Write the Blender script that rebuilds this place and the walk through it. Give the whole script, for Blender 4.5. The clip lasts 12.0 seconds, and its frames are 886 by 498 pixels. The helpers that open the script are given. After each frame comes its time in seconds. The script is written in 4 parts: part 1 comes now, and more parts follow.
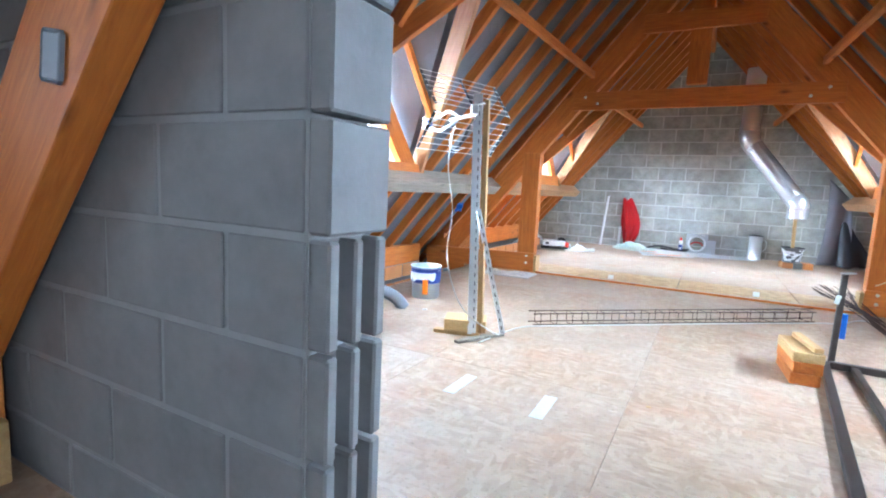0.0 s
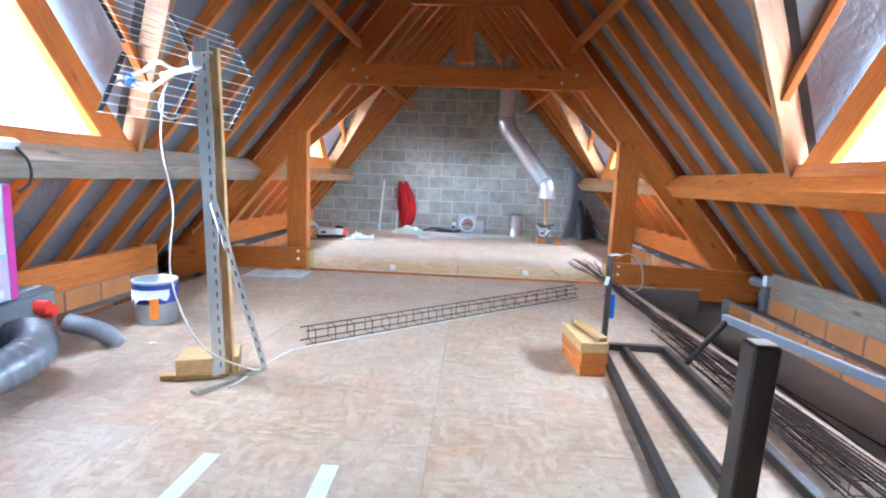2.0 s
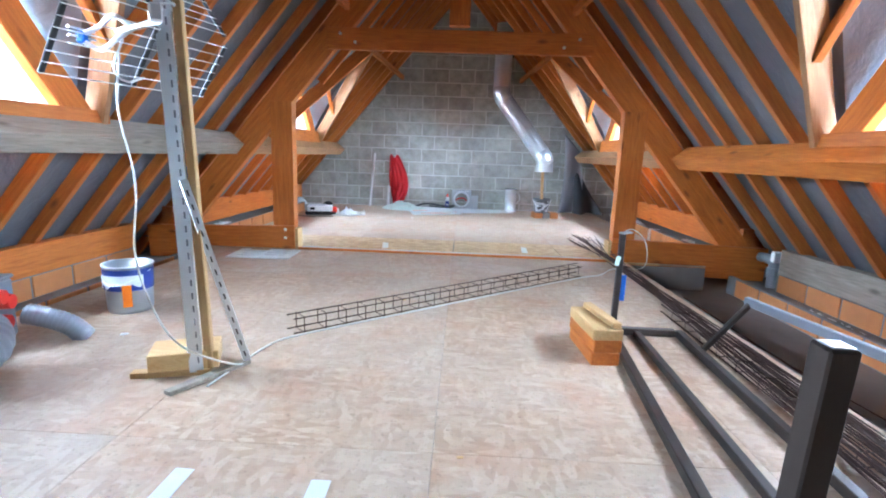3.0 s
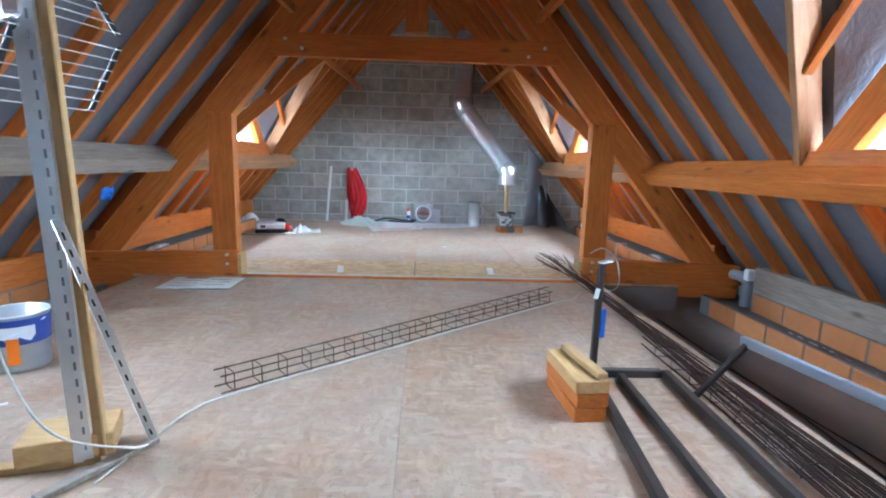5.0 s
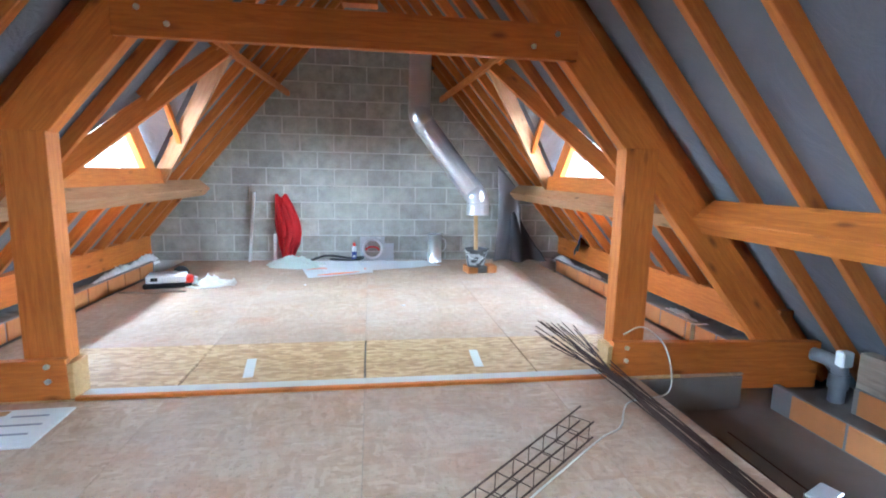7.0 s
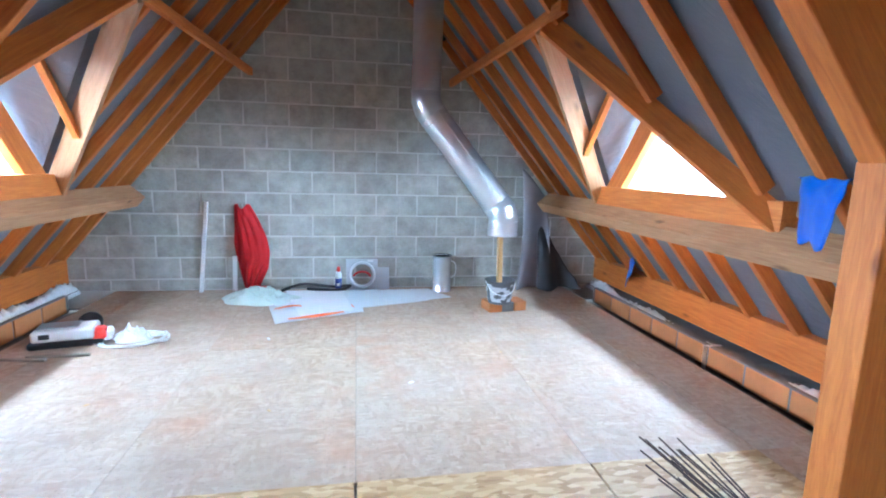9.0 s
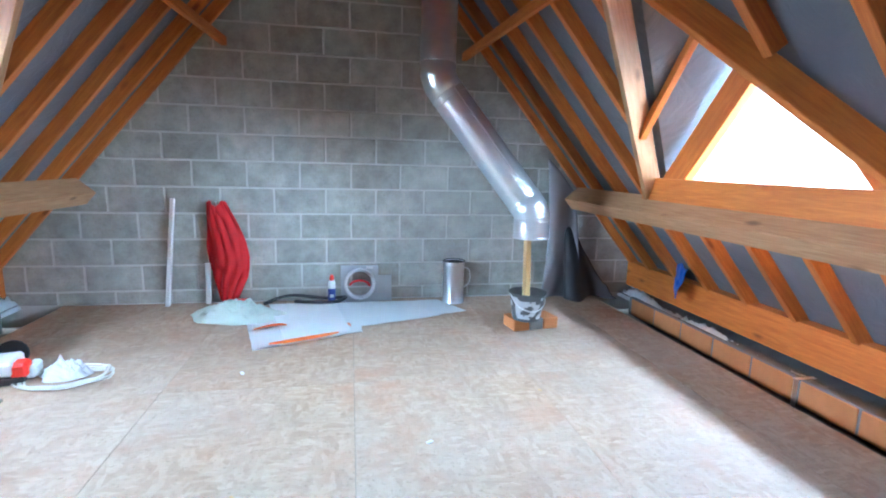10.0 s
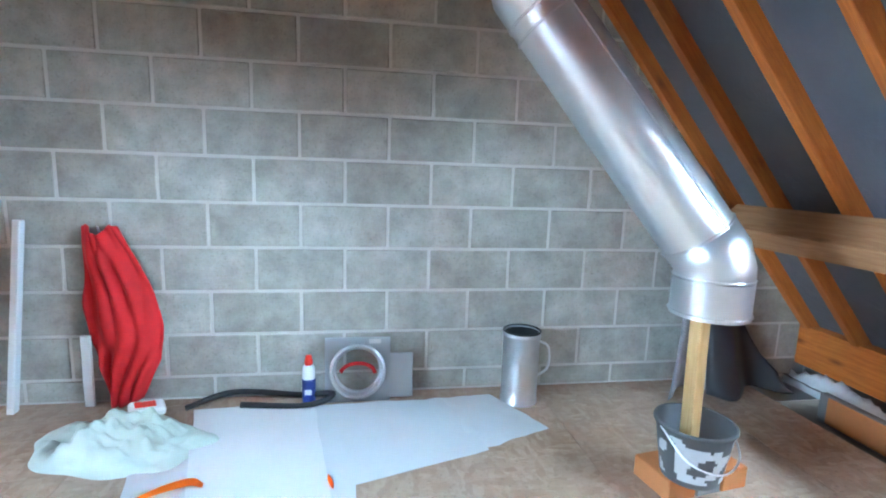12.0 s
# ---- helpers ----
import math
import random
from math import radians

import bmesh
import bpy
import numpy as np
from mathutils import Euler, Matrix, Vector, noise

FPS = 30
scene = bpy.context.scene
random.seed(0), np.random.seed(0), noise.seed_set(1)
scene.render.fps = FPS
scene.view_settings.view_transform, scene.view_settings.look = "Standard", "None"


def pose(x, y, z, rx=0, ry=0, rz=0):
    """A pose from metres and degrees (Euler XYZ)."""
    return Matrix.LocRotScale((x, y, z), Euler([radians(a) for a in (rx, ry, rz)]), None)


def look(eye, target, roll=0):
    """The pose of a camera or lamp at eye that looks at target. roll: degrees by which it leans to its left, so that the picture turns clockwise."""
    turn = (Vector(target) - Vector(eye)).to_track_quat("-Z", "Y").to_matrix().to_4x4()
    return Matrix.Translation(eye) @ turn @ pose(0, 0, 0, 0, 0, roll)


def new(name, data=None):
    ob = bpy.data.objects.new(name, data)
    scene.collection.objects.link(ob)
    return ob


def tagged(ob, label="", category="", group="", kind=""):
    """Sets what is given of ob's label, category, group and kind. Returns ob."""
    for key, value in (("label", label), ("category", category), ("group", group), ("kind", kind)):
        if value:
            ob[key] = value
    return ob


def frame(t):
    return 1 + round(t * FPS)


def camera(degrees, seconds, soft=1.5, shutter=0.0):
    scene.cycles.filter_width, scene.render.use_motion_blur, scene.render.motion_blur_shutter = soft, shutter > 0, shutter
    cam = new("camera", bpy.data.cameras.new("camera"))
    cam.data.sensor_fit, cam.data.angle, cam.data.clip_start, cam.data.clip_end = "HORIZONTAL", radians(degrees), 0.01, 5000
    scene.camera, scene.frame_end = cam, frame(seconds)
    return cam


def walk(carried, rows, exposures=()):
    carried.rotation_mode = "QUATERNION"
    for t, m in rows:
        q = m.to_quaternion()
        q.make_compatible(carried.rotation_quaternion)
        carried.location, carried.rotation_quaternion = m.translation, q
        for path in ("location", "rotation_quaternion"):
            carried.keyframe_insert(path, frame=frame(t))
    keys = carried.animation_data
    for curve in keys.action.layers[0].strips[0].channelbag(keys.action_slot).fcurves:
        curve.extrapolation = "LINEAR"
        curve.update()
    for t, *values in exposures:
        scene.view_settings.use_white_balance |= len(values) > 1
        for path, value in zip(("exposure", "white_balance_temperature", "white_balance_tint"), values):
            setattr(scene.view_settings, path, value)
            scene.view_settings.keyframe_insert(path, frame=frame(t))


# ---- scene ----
cam = camera(84.0, 12.0, soft=2.0)
PATH = [
    (0, (0.303, 1.125, 1.055), (-0.641, 2.87, 0.807), 2.8),
    (0.3, (0.256, 1.222, 1.057), (-0.487, 3.059, 0.787), 3.5),
    (0.5, (0.239, 1.297, 1.063), (-0.366, 3.188, 0.825), 2.7),
    (0.7, (0.213, 1.381, 1.061), (-0.249, 3.313, 0.83), 2.7),
    (1, (0.189, 1.491, 1.072), (-0.07, 3.462, 0.847), 2.5),
    (1.5, (0.162, 1.726, 1.075), (0.031, 3.709, 0.851), 2.5),
    (2, (0.145, 1.876, 1.074), (0.04, 3.854, 0.798), 2.3),
    (2.5, (0.101, 2.021, 1.066), (0.027, 3.993, 0.74), 2.3),
    (2.7, (0.093, 2.079, 1.064), (0.023, 4.041, 0.686), 2.1),
    (4.5, (0.078, 2.31, 1.097), (0.083, 4.279, 0.747), 2.1),
    (5, (0.105, 2.559, 1.137), (0.186, 4.528, 0.798), 1.7),
    (5.5, (0.113, 2.93, 1.27), (0.269, 4.875, 0.832), 1.7),
    (6, (0.04, 3.303, 1.337), (0.251, 5.25, 0.932), 1.7),
    (6.5, (0.045, 3.829, 1.362), (0.318, 5.774, 0.988), 1.7),
    (7, (0.058, 4.316, 1.36), (0.35, 6.271, 1.062), 1.2),
    (7.2, (0.06, 4.485, 1.362), (0.362, 6.442, 1.081), 1.1),
    (8.8, (-0.01, 5.927, 1.514), (0.347, 7.871, 1.212), 1.8),
    (9, (0.025, 6.065, 1.494), (0.371, 8.008, 1.171), 1.6),
    (9.5, (-0.005, 6.487, 1.47), (0.361, 8.429, 1.161), 1.6),
    (10, (0.006, 6.99, 1.429), (0.373, 8.927, 1.09), 1.5),
    (10.5, (-0.009, 7.562, 1.36), (0.376, 9.467, 0.889), 1.7),
    (11, (-0.003, 8.079, 1.373), (0.388, 9.964, 0.831), 2.1),
    (11.5, (0.043, 8.71, 1.372), (0.432, 10.632, 0.978), 2.2),
    (12, (0.117, 9.203, 1.375), (0.437, 11.152, 1.057), 1.9),
]
walk(cam, [(t, look(eye, target, roll)) for t, eye, target, roll in PATH],
     [(0.0, 1.05, 5700, 6), (1.0, 0.95, 6100, 10), (2.0, 0.75, 5750, 9), (2.7, 0.65, 5700, 8), (4.3, 0.35, 5650, 8), (5.5, 0.2, 5650, 6),
      (6.5, 0.45, 5650, 4), (7.2, 0.8, 5700, 6), (8.8, 0.75, 5250, 4), (10.0, 0.55, 5200, 2), (11.0, 0.55, 5250, 0), (12.0, 0.75, 5450, 0)])

# ---- world and light ----
world = bpy.data.worlds.new("world")
scene.world = world
world.use_nodes = True
wn = world.node_tree.nodes
sky = wn.new("ShaderNodeTexSky")
sky.sky_type = "NISHITA"
sky.sun_disc = False
sky.sun_elevation = radians(50)
sky.sun_rotation = radians(180)
sky.dust_density = 6.0
wn["Background"].inputs["Strength"].default_value = 0.15
world.node_tree.links.new(sky.outputs["Color"], wn["Background"].inputs["Color"])
sun = new("sun", bpy.data.lights.new("sun", "SUN"))
sun.data.energy, sun.data.angle, sun.data.color = 1.2, radians(15), (1.0, 0.96, 0.9)
sun.matrix_world = look((0, -8, 20), (0, 6, 0))

# daylight through four triangular dormer windows, and an added unseen pair at y 0.1
for sx in (-1, 1):
    for yc, power in ((0.1, 400.0), (4.42, 3300.0), (9.55, 4500.0)):
        day = new("window_daylight", bpy.data.lights.new("window_daylight", "AREA"))
        day.data.shape, day.data.size, day.data.size_y = "RECTANGLE", 3.2 if yc < 1 else 5.0, 2.6
        day.data.energy, day.data.color = power, (0.63, 0.81, 1.0)
        day.matrix_world = look((sx * (4.3 if yc > 9 else 4.1), yc, 2.62 if yc > 9 else 2.45), (sx * 1.2, yc, 0.92))



# ---- materials ----
def mat(name, build):
    m = bpy.data.materials.new(name)
    m.use_nodes = True
    nt = m.node_tree
    bsdf = nt.nodes["Principled BSDF"]

    class G:
        def n(self, kind, **values):
            node = nt.nodes.new("ShaderNode" + kind)
            for k, v in values.items():
                node.inputs[k.replace("_", " ")].default_value = v
            return node

        def link(self, a, b):
            nt.links.new(a, b)

        def coord(self, scale=(1, 1, 1), space="Object", jitter=True):
            tc = self.n("TexCoord")
            mp = self.n("Mapping")
            mp.inputs["Scale"].default_value = scale
            self.link(tc.outputs[space], mp.inputs["Vector"])
            if jitter:
                info = self.n("ObjectInfo")
                mul = self.n("VectorMath")
                mul.operation = "SCALE"
                mul.inputs[0].default_value = (37.0, 53.0, 71.0)
                self.link(info.outputs["Random"], mul.inputs["Scale"])
                self.link(mul.outputs[0], mp.inputs["Location"])
            return mp.outputs["Vector"]

        def noise(self, vec, scale, detail=4.0, rough=0.6, dist=0.0):
            t = self.n("TexNoise", Scale=scale, Detail=detail, Roughness=rough, Distortion=dist)
            self.link(vec, t.inputs["Vector"])
            return t.outputs["Fac"]

        def ramp(self, fac, stops):
            r = self.n("ValToRGB")
            els = r.color_ramp.elements
            while len(els) < len(stops):
                els.new(0.5)
            for e, (p, c) in zip(els, stops):
                e.position = p
                e.color = (*c, 1.0) if len(c) == 3 else c
            self.link(fac, r.inputs["Fac"])
            return r.outputs["Color"]

        def mix(self, a, b, fac, mode="MIX"):
            x = nt.nodes.new("ShaderNodeMix")
            x.data_type = "RGBA"
            x.blend_type = mode
            for key, v in (("Factor", fac), ("A", a), ("B", b)):
                sock = [s for s in x.inputs if s.name == key and s.type == ("VALUE" if key == "Factor" else "RGBA")][0]
                if isinstance(v, (int, float)):
                    sock.default_value = v
                elif isinstance(v, tuple):
                    sock.default_value = (*v, 1.0)
                else:
                    self.link(v, sock)
            return [s for s in x.outputs if s.type == "RGBA"][0]

        def bump(self, height, strength=0.3, distance=0.01):
            b = self.n("Bump", Strength=strength, Distance=distance)
            self.link(height, b.inputs["Height"])
            self.link(b.outputs["Normal"], bsdf.inputs["Normal"])

        def base(self, c):
            if isinstance(c, tuple):
                bsdf.inputs["Base Color"].default_value = (*c, 1.0)
            else:
                self.link(c, bsdf.inputs["Base Color"])

        def set(self, **values):
            for k, v in values.items():
                sock = bsdf.inputs[k.replace("_", " ")]
                if isinstance(v, (int, float, tuple)):
                    sock.default_value = v
                else:
                    self.link(v, sock)

    build(G())
    return m


def timber(name, dark, light, knot=0.35):
    """Sawn softwood, grain along the object's own x axis."""
    def build(g):
        v = g.coord((1.2, 14, 14))
        grain = g.noise(v, 3.0, 6, 0.65, 0.8)
        blotch = g.noise(g.coord((1, 2, 2)), 1.6, 3)
        col = g.ramp(grain, [(0.3, dark), (0.7, light)])
        col = g.mix(col, tuple(c * 0.72 for c in dark), g.ramp(blotch, [(0.5, (0, 0, 0)), (0.75, (knot, knot, knot))]))
        vor = g.n("TexVoronoi", Scale=1.0)
        g.link(g.coord((2.2, 6, 6)), vor.inputs["Vector"])
        col = g.mix(col, tuple(c * 0.35 for c in dark), g.ramp(vor.outputs["Distance"], [(0.05, (0.75, 0.75, 0.75)), (0.16, (0, 0, 0))]))
        info = g.n("ObjectInfo")
        col = g.mix(col, g.ramp(info.outputs["Random"], [(0, (0.82, 0.8, 0.8)), (1, (1.0, 1.0, 1.0))]), 1.0, "MULTIPLY")
        g.base(col)
        g.set(Roughness=0.62)
        g.bump(grain, 0.25, 0.004)
    return mat(name, build)


def plain(name, colour, rough=0.5, metal=0.0, vary=0.15, scale=9.0, bump=0.1, **more):
    def build(g):
        f = g.noise(g.coord(), scale, 5)
        f2 = g.noise(g.coord(), scale * 0.2, 3)
        col = g.mix(colour, tuple(c * (1 - 2 * vary) for c in colour), f)
        col = g.mix(col, tuple(min(1, c * (1 + vary)) for c in colour), f2)
        g.base(col)
        g.set(Roughness=rough, Metallic=metal, **more)
        if bump:
            g.bump(f, bump, 0.003)
    return mat(name, build)


def osb_build(g):
    v = g.coord((1, 1, 1))
    vor = g.n("TexVoronoi", Scale=1.0, Randomness=1.0)
    g.link(g.coord((15, 42, 15)), vor.inputs["Vector"])
    vor2 = g.n("TexVoronoi", Scale=1.0, Randomness=1.0)
    g.link(g.coord((38, 16, 15)), vor2.inputs["Vector"])
    sep = g.n("SeparateColor")
    g.link(vor.outputs["Color"], sep.inputs["Color"])
    sep2 = g.n("SeparateColor")
    g.link(vor2.outputs["Color"], sep2.inputs["Color"])
    flake = g.ramp(sep.outputs["Red"], [(0.0, (0.330, 0.187, 0.107)), (0.45, (0.427, 0.273, 0.168)), (0.8, (0.485, 0.328, 0.213)), (1.0, (0.563, 0.410, 0.279))])
    flake2 = g.ramp(sep2.outputs["Green"], [(0.0, (0.349, 0.200, 0.115)), (0.5, (0.446, 0.291, 0.180)), (1.0, (0.524, 0.373, 0.254))])
    col = g.mix(flake, flake2, g.ramp(g.noise(v, 7, 3), [(0.42, (0, 0, 0)), (0.58, (1, 1, 1))]))
    col = g.mix(col, (0.43, 0.290, 0.195), 0.2)
    dust = g.noise(v, 0.9, 5, 0.7)
    col = g.mix(col, (0.46, 0.39, 0.33), g.ramp(dust, [(0.38, (0.08, 0.08, 0.08)), (0.68, (0.55, 0.55, 0.55))]))
    col = g.mix(col, (0.45, 0.2, 0.1), g.ramp(g.noise(v, 2.3, 4), [(0.52, (0, 0, 0)), (0.75, (0.5, 0.5, 0.5))]))
    col = g.mix(col, (0.16, 0.10, 0.065), g.ramp(g.noise(v, 55, 3, 0.7), [(0.58, (0, 0, 0)), (0.74, (0.65, 0.65, 0.65))]))
    col = g.mix(col, (0.30, 0.20, 0.14), g.ramp(g.noise(v, 0.55, 6, 0.72, 0.6), [(0.50, (0, 0, 0)), (0.70, (0.6, 0.6, 0.6))]))
    g.base(col)
    g.set(Roughness=0.6)
    g.bump(sep.outputs["Red"], 0.12, 0.002)


def osb_new_build(g):
    vor = g.n("TexVoronoi", Scale=1.0, Randomness=1.0)
    g.link(g.coord((15, 42, 15)), vor.inputs["Vector"])
    sep = g.n("SeparateColor")
    g.link(vor.outputs["Color"], sep.inputs["Color"])
    g.base(g.ramp(sep.outputs["Red"], [(0.0, (0.36, 0.20, 0.08)), (0.5, (0.50, 0.31, 0.14)), (1.0, (0.62, 0.43, 0.23))]))
    g.set(Roughness=0.55)
    g.bump(sep.outputs["Red"], 0.12, 0.002)


def block_build(g):
    v = g.coord()
    fine = g.noise(v, 70, 4, 0.7)
    mid = g.noise(v, 6, 5, 0.65)
    info = g.n("ObjectInfo")
    col = g.ramp(mid, [(0.3, (0.30, 0.295, 0.262)), (0.7, (0.49, 0.485, 0.445))])
    col = g.mix(col, g.ramp(info.outputs["Random"], [(0, (0.86, 0.85, 0.83)), (0.6, (0.97, 0.97, 0.96)), (1, (1.06, 1.05, 1.03))]), 1.0, "MULTIPLY")
    col = g.mix(col, (0.13, 0.125, 0.115), g.ramp(fine, [(0.55, (0, 0, 0)), (0.75, (0.55, 0.55, 0.55))]))
    g.base(col)
    g.set(Roughness=0.95)
    g.bump(fine, 0.6, 0.006)


def membrane_build(g):
    v = g.coord((1, 1, 1))
    wrinkle = g.noise(v, 3.2, 5, 0.6, 1.5)
    col = g.ramp(g.noise(v, 1.1, 3), [(0.3, (0.105, 0.11, 0.13)), (0.7, (0.165, 0.17, 0.185))])
    g.base(col)
    g.set(Roughness=0.55)
    g.bump(wrinkle, 0.6, 0.03)


M_BEAM = timber("treated_timber", (0.48, 0.120, 0.013), (0.69, 0.225, 0.033))
M_PALE = timber("pale_timber", (0.50, 0.29, 0.11), (0.64, 0.42, 0.19), 0.2)
M_PURLIN = timber("purlin_timber", (0.36, 0.17, 0.07), (0.52, 0.29, 0.14))
M_GREYWOOD = timber("weathered_timber", (0.25, 0.20, 0.15), (0.42, 0.36, 0.29))
M_OSB = mat("osb_board", osb_build)
M_OSBNEW = mat("clean_osb_board", osb_new_build)
M_BLOCK = mat("concrete_block", block_build)
# partition blocks and mortar: backlit shade put into a darker colour
M_SHADEBLOCK = plain("shaded_concrete_block", (0.21, 0.205, 0.205), 0.95, 0, 0.25, 22, 0.6)
M_SHADEMORTAR = plain("shaded_mortar", (0.27, 0.268, 0.265), 0.95, 0, 0.15, 30, 0.5)
M_MORTAR = plain("mortar", (0.55, 0.54, 0.505), 0.95, scale=30, bump=0.5)
M_LEDGE = plain("grey_mortar_ledge", (0.20, 0.195, 0.19), 0.95, scale=14, bump=0.6)
M_MEMBRANE = mat("roof_membrane", membrane_build)
M_GALV = plain("galvanised_steel", (0.80, 0.83, 0.86), 0.30, 0.93, 0.12, 14, 0.05)
M_WIRE = plain("bright_aluminium_wire", (0.80, 0.81, 0.82), 0.4, 0.25, 0.05, 10, 0)
M_ZINC = plain("dull_zinc", (0.52, 0.55, 0.58), 0.45, 0.9, 0.15, 10, 0.05)
M_STEEL = plain("brown_painted_steel", (0.055, 0.042, 0.036), 0.45, 0.4, 0.2, 12, 0.1)
M_RUST = plain("rusty_rebar", (0.075, 0.042, 0.032), 0.8, 0.5, 0.3, 40, 0.4)
M_BRICK = plain("orange_clay_brick", (0.55, 0.22, 0.075), 0.85, 0, 0.2, 14, 0.4)
M_RED = plain("red_fabric", (0.58, 0.009, 0.015), 0.8, 0, 0.2, 20, 0.3)
M_REDCAP = plain("red_plastic", (0.75, 0.03, 0.015), 0.4, 0, 0.05, 5, 0)
M_WHITE = plain("white_plastic", (0.76, 0.77, 0.78), 0.4, 0, 0.06, 6, 0.05)
M_SHEET = plain("pale_plastic_sheeting", (0.66, 0.68, 0.70), 0.35, 0, 0.08, 5, 0.3)
M_GREENSHEET = plain("greenish_plastic_bag", (0.58, 0.66, 0.60), 0.35, 0, 0.1, 6, 0.3)
M_ORANGE = plain("orange_plastic", (0.92, 0.22, 0.008), 0.4, 0, 0.05, 6, 0)
M_BLACK = plain("black_plastic", (0.018, 0.018, 0.02), 0.45, 0, 0.2, 10, 0.1)
M_BLUE = plain("blue_plastic", (0.012, 0.13, 0.55), 0.45, 0, 0.15, 10, 0.1)
M_GREYPL = plain("grey_plastic", (0.20, 0.22, 0.25), 0.45, 0, 0.12, 8, 0.1)
M_DUCT = plain("grey_flexible_hose", (0.24, 0.25, 0.28), 0.4, 0.2, 0.15, 12, 0.2)
M_TARP = plain("grey_tarpaulin", (0.26, 0.26, 0.28), 0.5, 0, 0.15, 4, 0.4)
M_DARKTARP = plain("black_tarpaulin", (0.03, 0.03, 0.033), 0.45, 0, 0.2, 5, 0.4)
M_WOOL = plain("glass_wool", (0.62, 0.66, 0.68), 0.95, 0, 0.25, 25, 0.9)
M_PAPER = plain("printed_paper", (0.62, 0.64, 0.62), 0.6, 0, 0.15, 12, 0)
M_PLASTER = plain("splashed_bucket", (0.10, 0.10, 0.105), 0.7, 0, 0.2, 20, 0.3)
M_SPLASH = plain("dried_plaster", (0.48, 0.49, 0.50), 0.9, 0, 0.15, 20, 0.4)
M_CABLE = plain("white_cable", (0.66, 0.65, 0.60), 0.45, 0, 0.05, 10, 0)
M_FLOORDARK = plain("bare_concrete", (0.20, 0.18, 0.16), 0.95, 0, 0.25, 6, 0.5)
M_CYAN = plain("light_blue_print", (0.36, 0.62, 0.85), 0.5, 0, 0.08, 5, 0)
M_PINK = plain("magenta_print", (0.66, 0.05, 0.38), 0.5, 0, 0.05, 5, 0)
M_LILAC = plain("lilac_print", (0.62, 0.55, 0.82), 0.5, 0, 0.08, 5, 0)
M_YELLOW = plain("yellow_print", (0.82, 0.58, 0.12), 0.5, 0, 0.05, 5, 0)
M_NAVY = plain("navy_print", (0.03, 0.06, 0.28), 0.45, 0, 0.1, 8, 0)
M_TILE = plain("slate_roofing", (0.10, 0.10, 0.11), 0.7, 0, 0.2, 8, 0.3)


# ---- building helpers ----
def link_mesh(name, bm, material, parent=None, label="", smooth=False):
    me = bpy.data.meshes.new(name)
    bm.to_mesh(me)
    bm.free()
    for m in material if isinstance(material, (list, tuple)) else (material,):
        me.materials.append(m)
    if smooth:
        for p in me.polygons:
            p.use_smooth = True
    ob = new(name, me)
    if parent is not None:
        ob.parent = parent
    if label:
        tagged(ob, label)
    return ob


def part(name, bm, material, parent, label="", smooth=False):
    return link_mesh(name, bm, material, parent, label, smooth)


def thing(name, label, category, group="", kind="", at=None):
    ob = new(name)
    ob.empty_display_size = 0.1
    if at is not None:
        ob.matrix_basis = at
    return tagged(ob, label, category, group, kind)


def box(sx, sy, sz, m=None, bevel=0.0, bm=None):
    """A box about its centre, bevelled, moved by m."""
    own = bmesh.new()
    bmesh.ops.create_cube(own, size=1.0, matrix=Matrix.Diagonal((sx, sy, sz, 1)))
    if bevel:
        bmesh.ops.bevel(own, geom=own.edges[:], offset=bevel, segments=1, affect="EDGES")
    if m is not None:
        own.transform(m)
    if bm is None:
        return own
    tmp = bpy.data.meshes.new("tmp")
    own.to_mesh(tmp)
    own.free()
    bm.from_mesh(tmp)
    bpy.data.meshes.remove(tmp)
    return bm


def cyl(r1, r2, depth, m=None, seg=20, caps=True, bm=None):
    own = bm if bm is not None else bmesh.new()
    bmesh.ops.create_cone(own, cap_ends=caps, segments=seg, radius1=r1, radius2=r2, depth=depth, matrix=m or Matrix())
    return own


def between(a, b, up=(0, 0, 1)):
    """A pose at the middle of a-b whose x axis runs along it, z as near up as can be."""
    a, b = Vector(a), Vector(b)
    x = (b - a).normalized()
    y = Vector(up).cross(x).normalized()
    z = x.cross(y)
    m = Matrix((x, y, z)).transposed().to_4x4()
    m.translation = (a + b) / 2
    return m


def beam(name, a, b, w, d, material, parent=None, up=(0, 0, 1), label="", bevel=0.004):
    """A timber from a to b, w wide and d deep, its grain along its length."""
    ob = link_mesh(name, box((Vector(b) - Vector(a)).length, w, d, None, bevel), material, parent, label)
    ob.matrix_basis = between(a, b, up)
    return ob


def tube(points, r, seg=8, bm=None, closed=False):
    """A round tube swept along points."""
    bm = bm if bm is not None else bmesh.new()
    pts = [Vector(p) for p in points]
    rings = []
    n = len(pts)
    side = None
    for i, p in enumerate(pts):
        t = (pts[(i + 1) % n] - pts[i - 1]) if closed else (pts[min(i + 1, n - 1)] - pts[max(i - 1, 0)])
        t.normalize()
        if side is None:
            side = t.orthogonal().normalized()
        side = (side - t * side.dot(t)).normalized()
        other = t.cross(side)
        rr = r(i / max(1, n - 1)) if callable(r) else r
        rings.append([bm.verts.new(p + rr * (math.cos(k * math.tau / seg) * side + math.sin(k * math.tau / seg) * other)) for k in range(seg)])
    m = n if closed else n - 1
    for i in range(m):
        a, b = rings[i], rings[(i + 1) % n]
        for k in range(seg):
            bm.faces.new((a[k], a[(k + 1) % seg], b[(k + 1) % seg], b[k]))
    if not closed:
        bm.faces.new(rings[0][::-1])
        bm.faces.new(rings[-1])
    return bm


